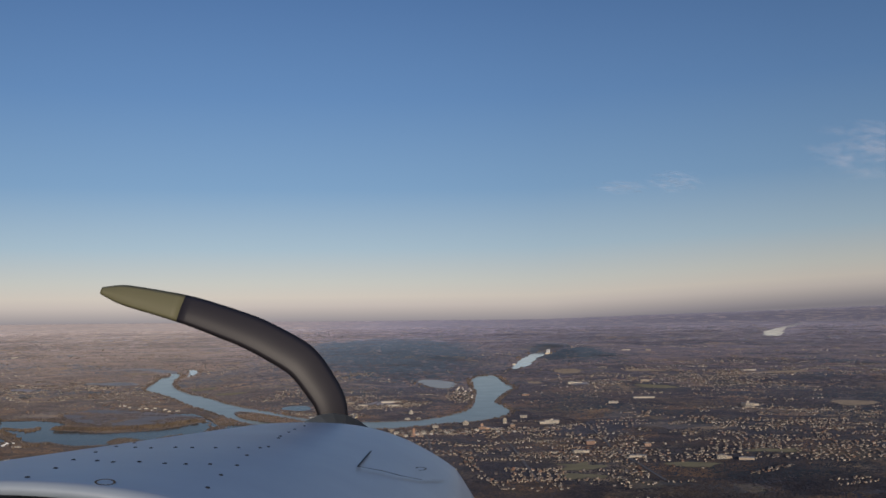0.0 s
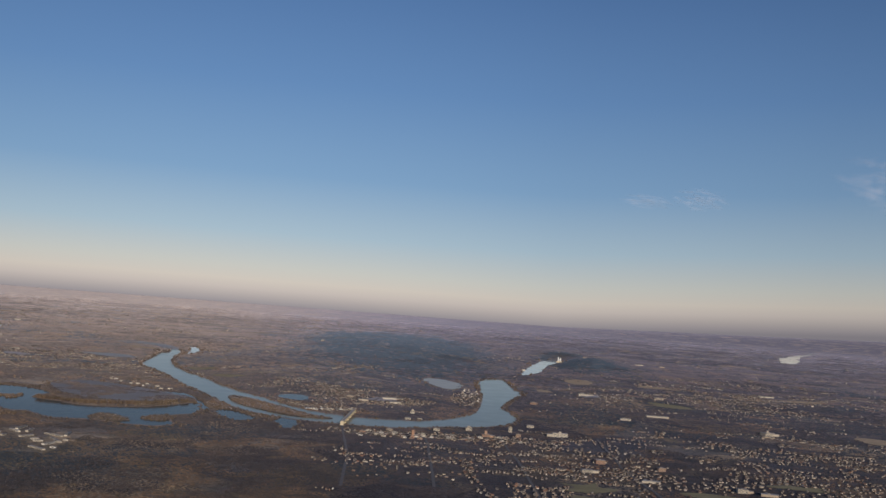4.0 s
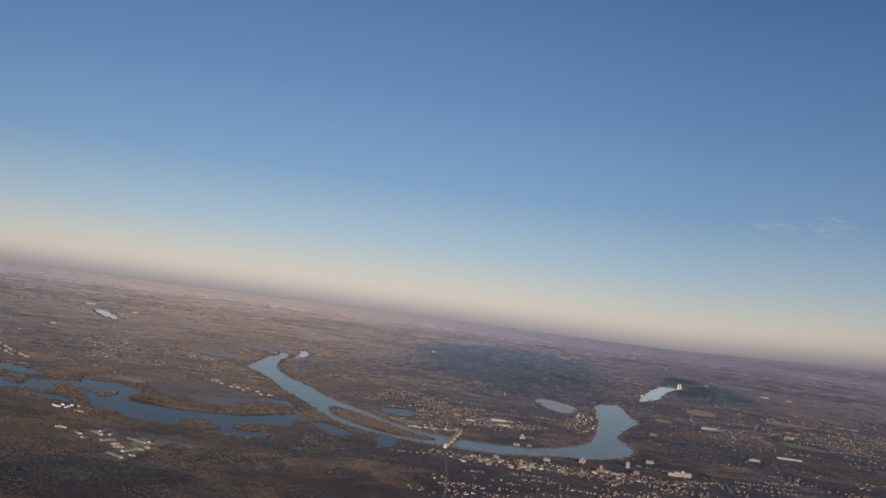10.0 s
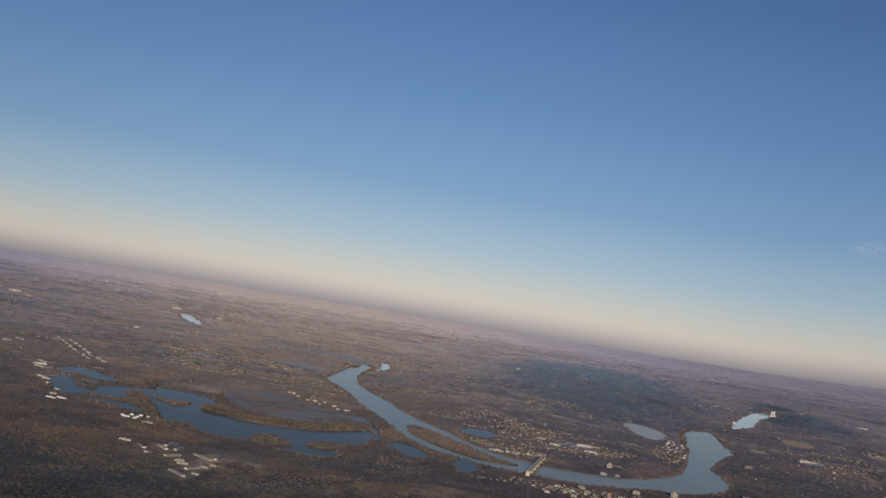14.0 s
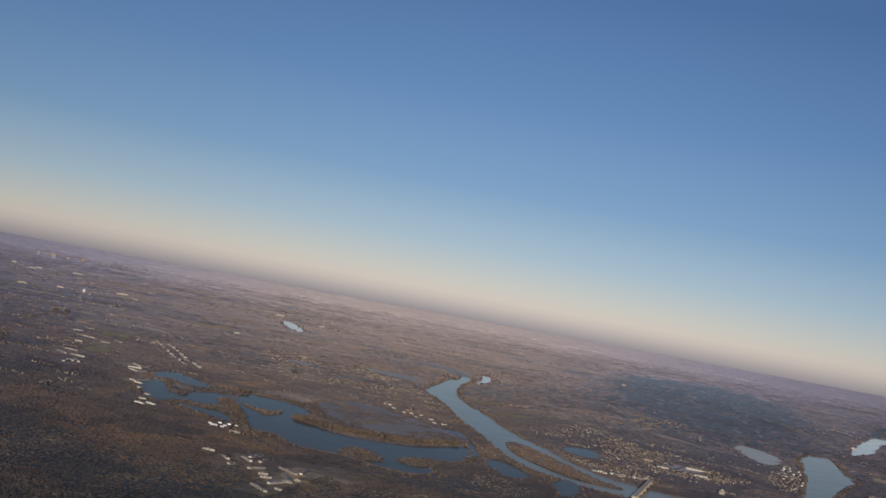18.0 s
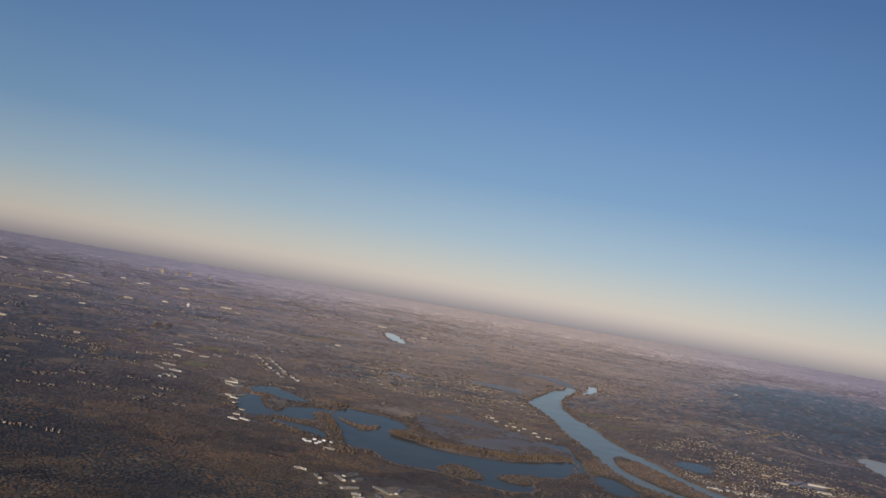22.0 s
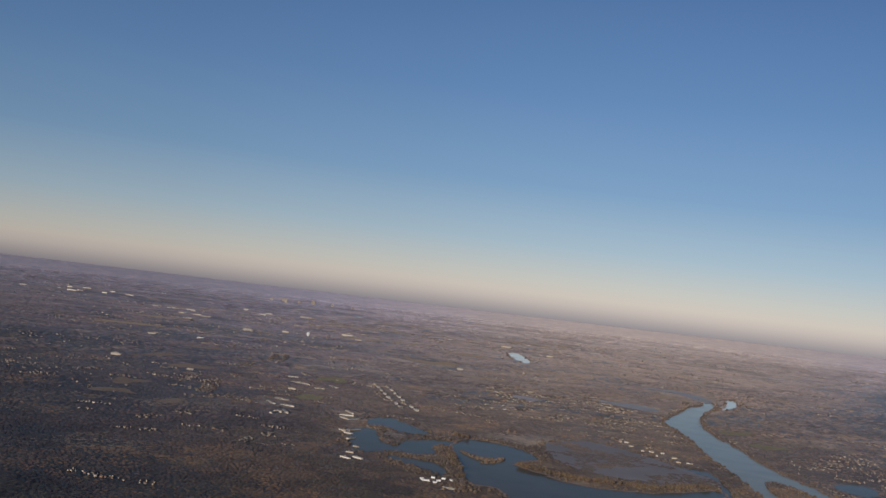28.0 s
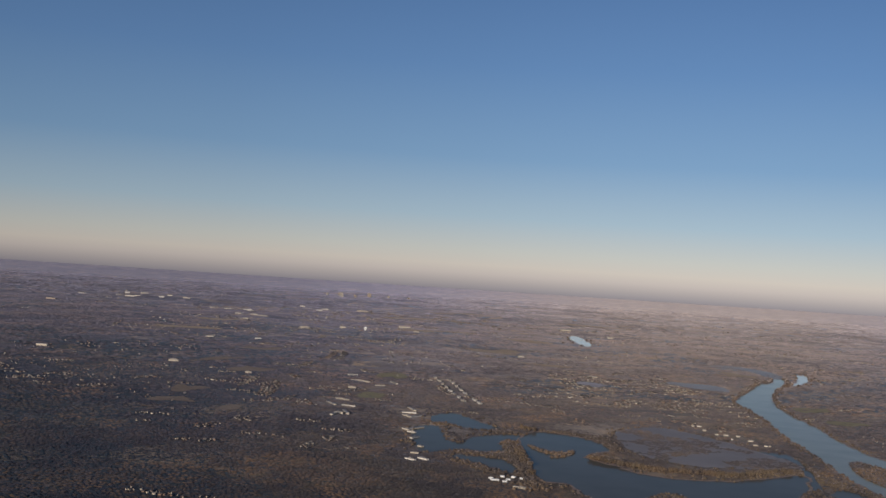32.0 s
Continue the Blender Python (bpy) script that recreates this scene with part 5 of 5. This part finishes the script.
# ---- thin evening clouds, far off ----
def cloud_material():
    m, n, l, b = material("cloud_wisp", 1.0, 0, 0.0)
    b.inputs["Base Color"].default_value = (0.80, 0.74, 0.78, 1)
    place = n.new("ShaderNodeTexCoord").outputs["Generated"]
    stretch = n.new("ShaderNodeMapping"); stretch.inputs["Scale"].default_value = (2.2, 1.0, 5.0); stretch.inputs["Rotation"].default_value = (0, 0.35, 0)
    l.new(place, stretch.inputs["Vector"])
    veil = noise_node(n, l, 1.6, 6, 0.62, stretch.outputs[0])
    thin = stops(n, [(0.40, (0, 0, 0)), (0.78, (0.30, 0.30, 0.30))])
    l.new(veil.outputs[0], thin.inputs[0])
    mid = n.new("ShaderNodeVectorMath"); mid.operation = "DISTANCE"; mid.inputs[1].default_value = (0.5, 0.5, 0.5)
    l.new(place, mid.inputs[0])
    edge = stops(n, [(0.12, (1, 1, 1)), (0.48, (0, 0, 0))])
    l.new(mid.outputs["Value"], edge.inputs[0])
    l.new(mixed(n, l, 1.0, thin.outputs[0], edge.outputs[0], "MULTIPLY"), b.inputs["Alpha"])
    return m


M_CLOUD = cloud_material()


def cloud(x, y, z, wide, tall, seed):
    """One thin, billowed veil."""
    r = np.random.default_rng(seed)
    bm = bmesh.new()
    grid = [[bm.verts.new((x + wide * (u / 12 - 0.5), y + 20 * math.sin(u * 0.9 + v) + r.normal(0, 4), z + tall * (v / 8 - 0.5) + 0.25 * tall * (u / 12 - 0.5))) for u in range(13)] for v in range(9)]
    for v in range(8):
        for u in range(12):
            f = bm.faces.new((grid[v][u], grid[v][u + 1], grid[v + 1][u + 1], grid[v + 1][u])); f.smooth = True
    ob = tagged(part("cloud", bm, M_CLOUD), "thin pink evening cloud wisp", "cloud", kind="stuff")
    ob.visible_shadow = False


for spot in ((1640, 4276, 640, 620, 240, 1), (880, 4281, 525, 260, 90, 2), (680, 4282, 505, 240, 60, 3)):
    cloud(*spot)


# ---- nose of the light aircraft, at the start of the flight ----
def aircraft_nose():
    first = ROWS[0]
    eye = pose(first[1], first[2], first[3], 0, 0, first[4]) @ pose(0, 0, 0, 90 + first[5], 0, 0) @ pose(0, 0, 0, 0, 0, first[6])
    root = tagged(new("aircraft_nose"), "glossy pale grey engine cowling with rivets and a dark propeller", "aircraft")
    root.matrix_basis = eye @ Matrix.Scale(0.1, 4)
    paint, n, l, b = material("cowling_paint", 0.46, 0.0, 0.5)
    g = noise_node(n, l, 40.0, 3, 0.6)
    r = stops(n, [(0.3, (0.19, 0.23, 0.285)), (0.7, (0.235, 0.28, 0.34))])
    l.new(g.outputs[0], r.inputs[0]); l.new(r.outputs[0], b.inputs["Base Color"])
    b.inputs["Coat Weight"].default_value, b.inputs["Coat Roughness"].default_value = 0.3, 0.25
    dark, _, _, b2 = material("propeller_black", 0.5)
    b2.inputs["Base Color"].default_value = (0.02, 0.018, 0.022, 1)
    olive, _, _, b3 = material("propeller_tip_paint", 0.6)
    b3.inputs["Base Color"].default_value = (0.11, 0.105, 0.06, 1)
    rubber, _, _, b4 = material("seal_black", 0.7)
    b4.inputs["Base Color"].default_value = (0.012, 0.012, 0.014, 1)

    def hood(s, u):
        """A place on the hood: s from its front 0 to the windscreen 1, u across from -1 to 1."""
        away = 2.35 - 1.35 * s
        half = (0.30 + 0.20 * s) * min(1.0, (s / 0.16 + 0.02)) ** 0.35
        top = -0.352 + 0.145 * s + (-0.06 * (1 - s / 0.14) ** 2 if s < 0.14 else 0.0)
        lean = abs(u) ** (2.6 if u < 0 else 2.6) * (0.86 if u < 0 else 1.0)
        return Vector((-0.235 - 0.20 * s + half * u, top - (0.10 + 0.12 * s) * lean - (0.25 * max(0.0, abs(u) - 0.88)), -away))

    bm = bmesh.new()
    ns, nu = 36, 48
    grid = [[bm.verts.new(hood(i / ns, 2 * j / nu - 1)) for j in range(nu + 1)] for i in range(ns + 1)]
    for i in range(ns):
        for j in range(nu):
            bm.faces.new((grid[i][j], grid[i][j + 1], grid[i + 1][j + 1], grid[i + 1][j])).smooth = True
    cowl = part("cowling", bm, paint, root)
    cowl.modifiers.new("sheet", "SOLIDIFY").thickness = 0.01
    for s, u in [(0.89, 0.04), (0.81, -0.03), (0.72, -0.1), (0.63, -0.17), (0.57, -0.2), (0.66, -0.07), (0.67, -0.01), (0.66, 0.05), (0.66, 0.1), (0.65, 0.16), (0.63, 0.21), (0.61, 0.26), (0.59, 0.27), (0.82, 0.04), (0.83, 0.09), (0.82, 0.14), (0.82, 0.2), (0.81, 0.24), (0.79, 0.28), (0.77, 0.33), (0.48, 0.21), (0.45, 0.19), (0.38, 0.16), (0.32, 0.13), (0.24, 0.1), (0.69, 0.29), (0.96, 0.08), (0.91, 0.38), (0.84, 0.35)]:
        bm = bmesh.new()
        bmesh.ops.create_uvsphere(bm, u_segments=8, v_segments=5, radius=0.0028, matrix=Matrix.Translation(hood(s, u)) @ Matrix.Diagonal((1, 0.5, 1, 1)))
        part("rivet", bm, rubber, cowl)
    bm = bmesh.new()
    line = [hood(s, u) for s, u in [(0.43, 0.54), (0.58, 0.56), (0.54, 0.62), (0.5, 0.69), (0.45, 0.75), (0.34, 0.83)]]
    for a, c in zip(line, line[1:]):
        bm.faces.new([bm.verts.new(p) for p in (a + Vector((-0.0015, 0.004, 0)), a + Vector((0.0015, 0.004, 0)), c + Vector((0.0015, 0.004, 0)), c + Vector((-0.0015, 0.004, 0.001)))])
    part("oil_door_seam", bm, rubber, cowl)
    for s, u in [(0.38, 0.73), (0.98, 0.25)]:
        bm = bmesh.new()
        p = hood(s, u)
        for k in range(16):
            a0, a1 = k * math.pi / 8, (k + 1) * math.pi / 8
            bm.faces.new([bm.verts.new(p + Vector((rr * math.cos(a), 0.004 + 0.3 * rr * math.sin(a), 0.0))) for rr, a in ((0.010, a0), (0.010, a1), (0.0075, a1), (0.0075, a0))])
        part("fastener", bm, rubber, cowl)
    bm = bmesh.new()
    bmesh.ops.create_cone(bm, segments=24, radius1=0.11, radius2=0.02, depth=0.22, matrix=Matrix.Translation((-0.235, -0.46, -2.52)) @ pose(0, 0, 0, 180, 0, 0))
    part("spinner", bm, paint, root)
    path = [(-0.235, -0.45, 0.055), (-0.245, -0.34, 0.075), (-0.31, -0.245, 0.085), (-0.42, -0.185, 0.08), (-0.56, -0.135, 0.07), (-0.71, -0.10, 0.05), (-0.755, -0.092, 0.018)]

    u = np.linspace(0, len(path) - 1, 49)
    line = np.stack([np.interp(u, np.arange(len(path)), [p[k] for p in path]) for k in range(3)], 1)
    for _ in range(5):
        line[1:-1] = (line[:-2] + 2 * line[1:-1] + line[2:]) / 4         # one even sweep

    def blade(a, z):
        bm = bmesh.new()
        prev = None
        for k in range(a, z):
            q, p0 = line[min(k + 1, 48)], line[max(k - 1, 0)]
            t = Vector((q[0] - p0[0], q[1] - p0[1], 0)).normalized()
            side = Vector((-t.y, t.x, 0.5)).normalized()
            c, w = Vector((line[k][0], line[k][1], -2.5)), line[k][2]
            ring = [bm.verts.new(c + side * w * 0.5 * math.cos(m * math.pi / 4) + Vector((0, 0, 0.009 * math.sin(m * math.pi / 4)))) for m in range(8)]
            if prev:
                for j in range(8):
                    bm.faces.new((prev[j], prev[(j + 1) % 8], ring[(j + 1) % 8], ring[j])).smooth = True
            else:
                bm.faces.new(ring)
            prev = ring
        bm.faces.new(prev)
        return bm
    prop = part("propeller_blade", blade(0, 34), dark, root, "dark propeller blade")
    part("blade_tip", blade(33, 49), olive, prop, "olive painted blade tip")


aircraft_nose()
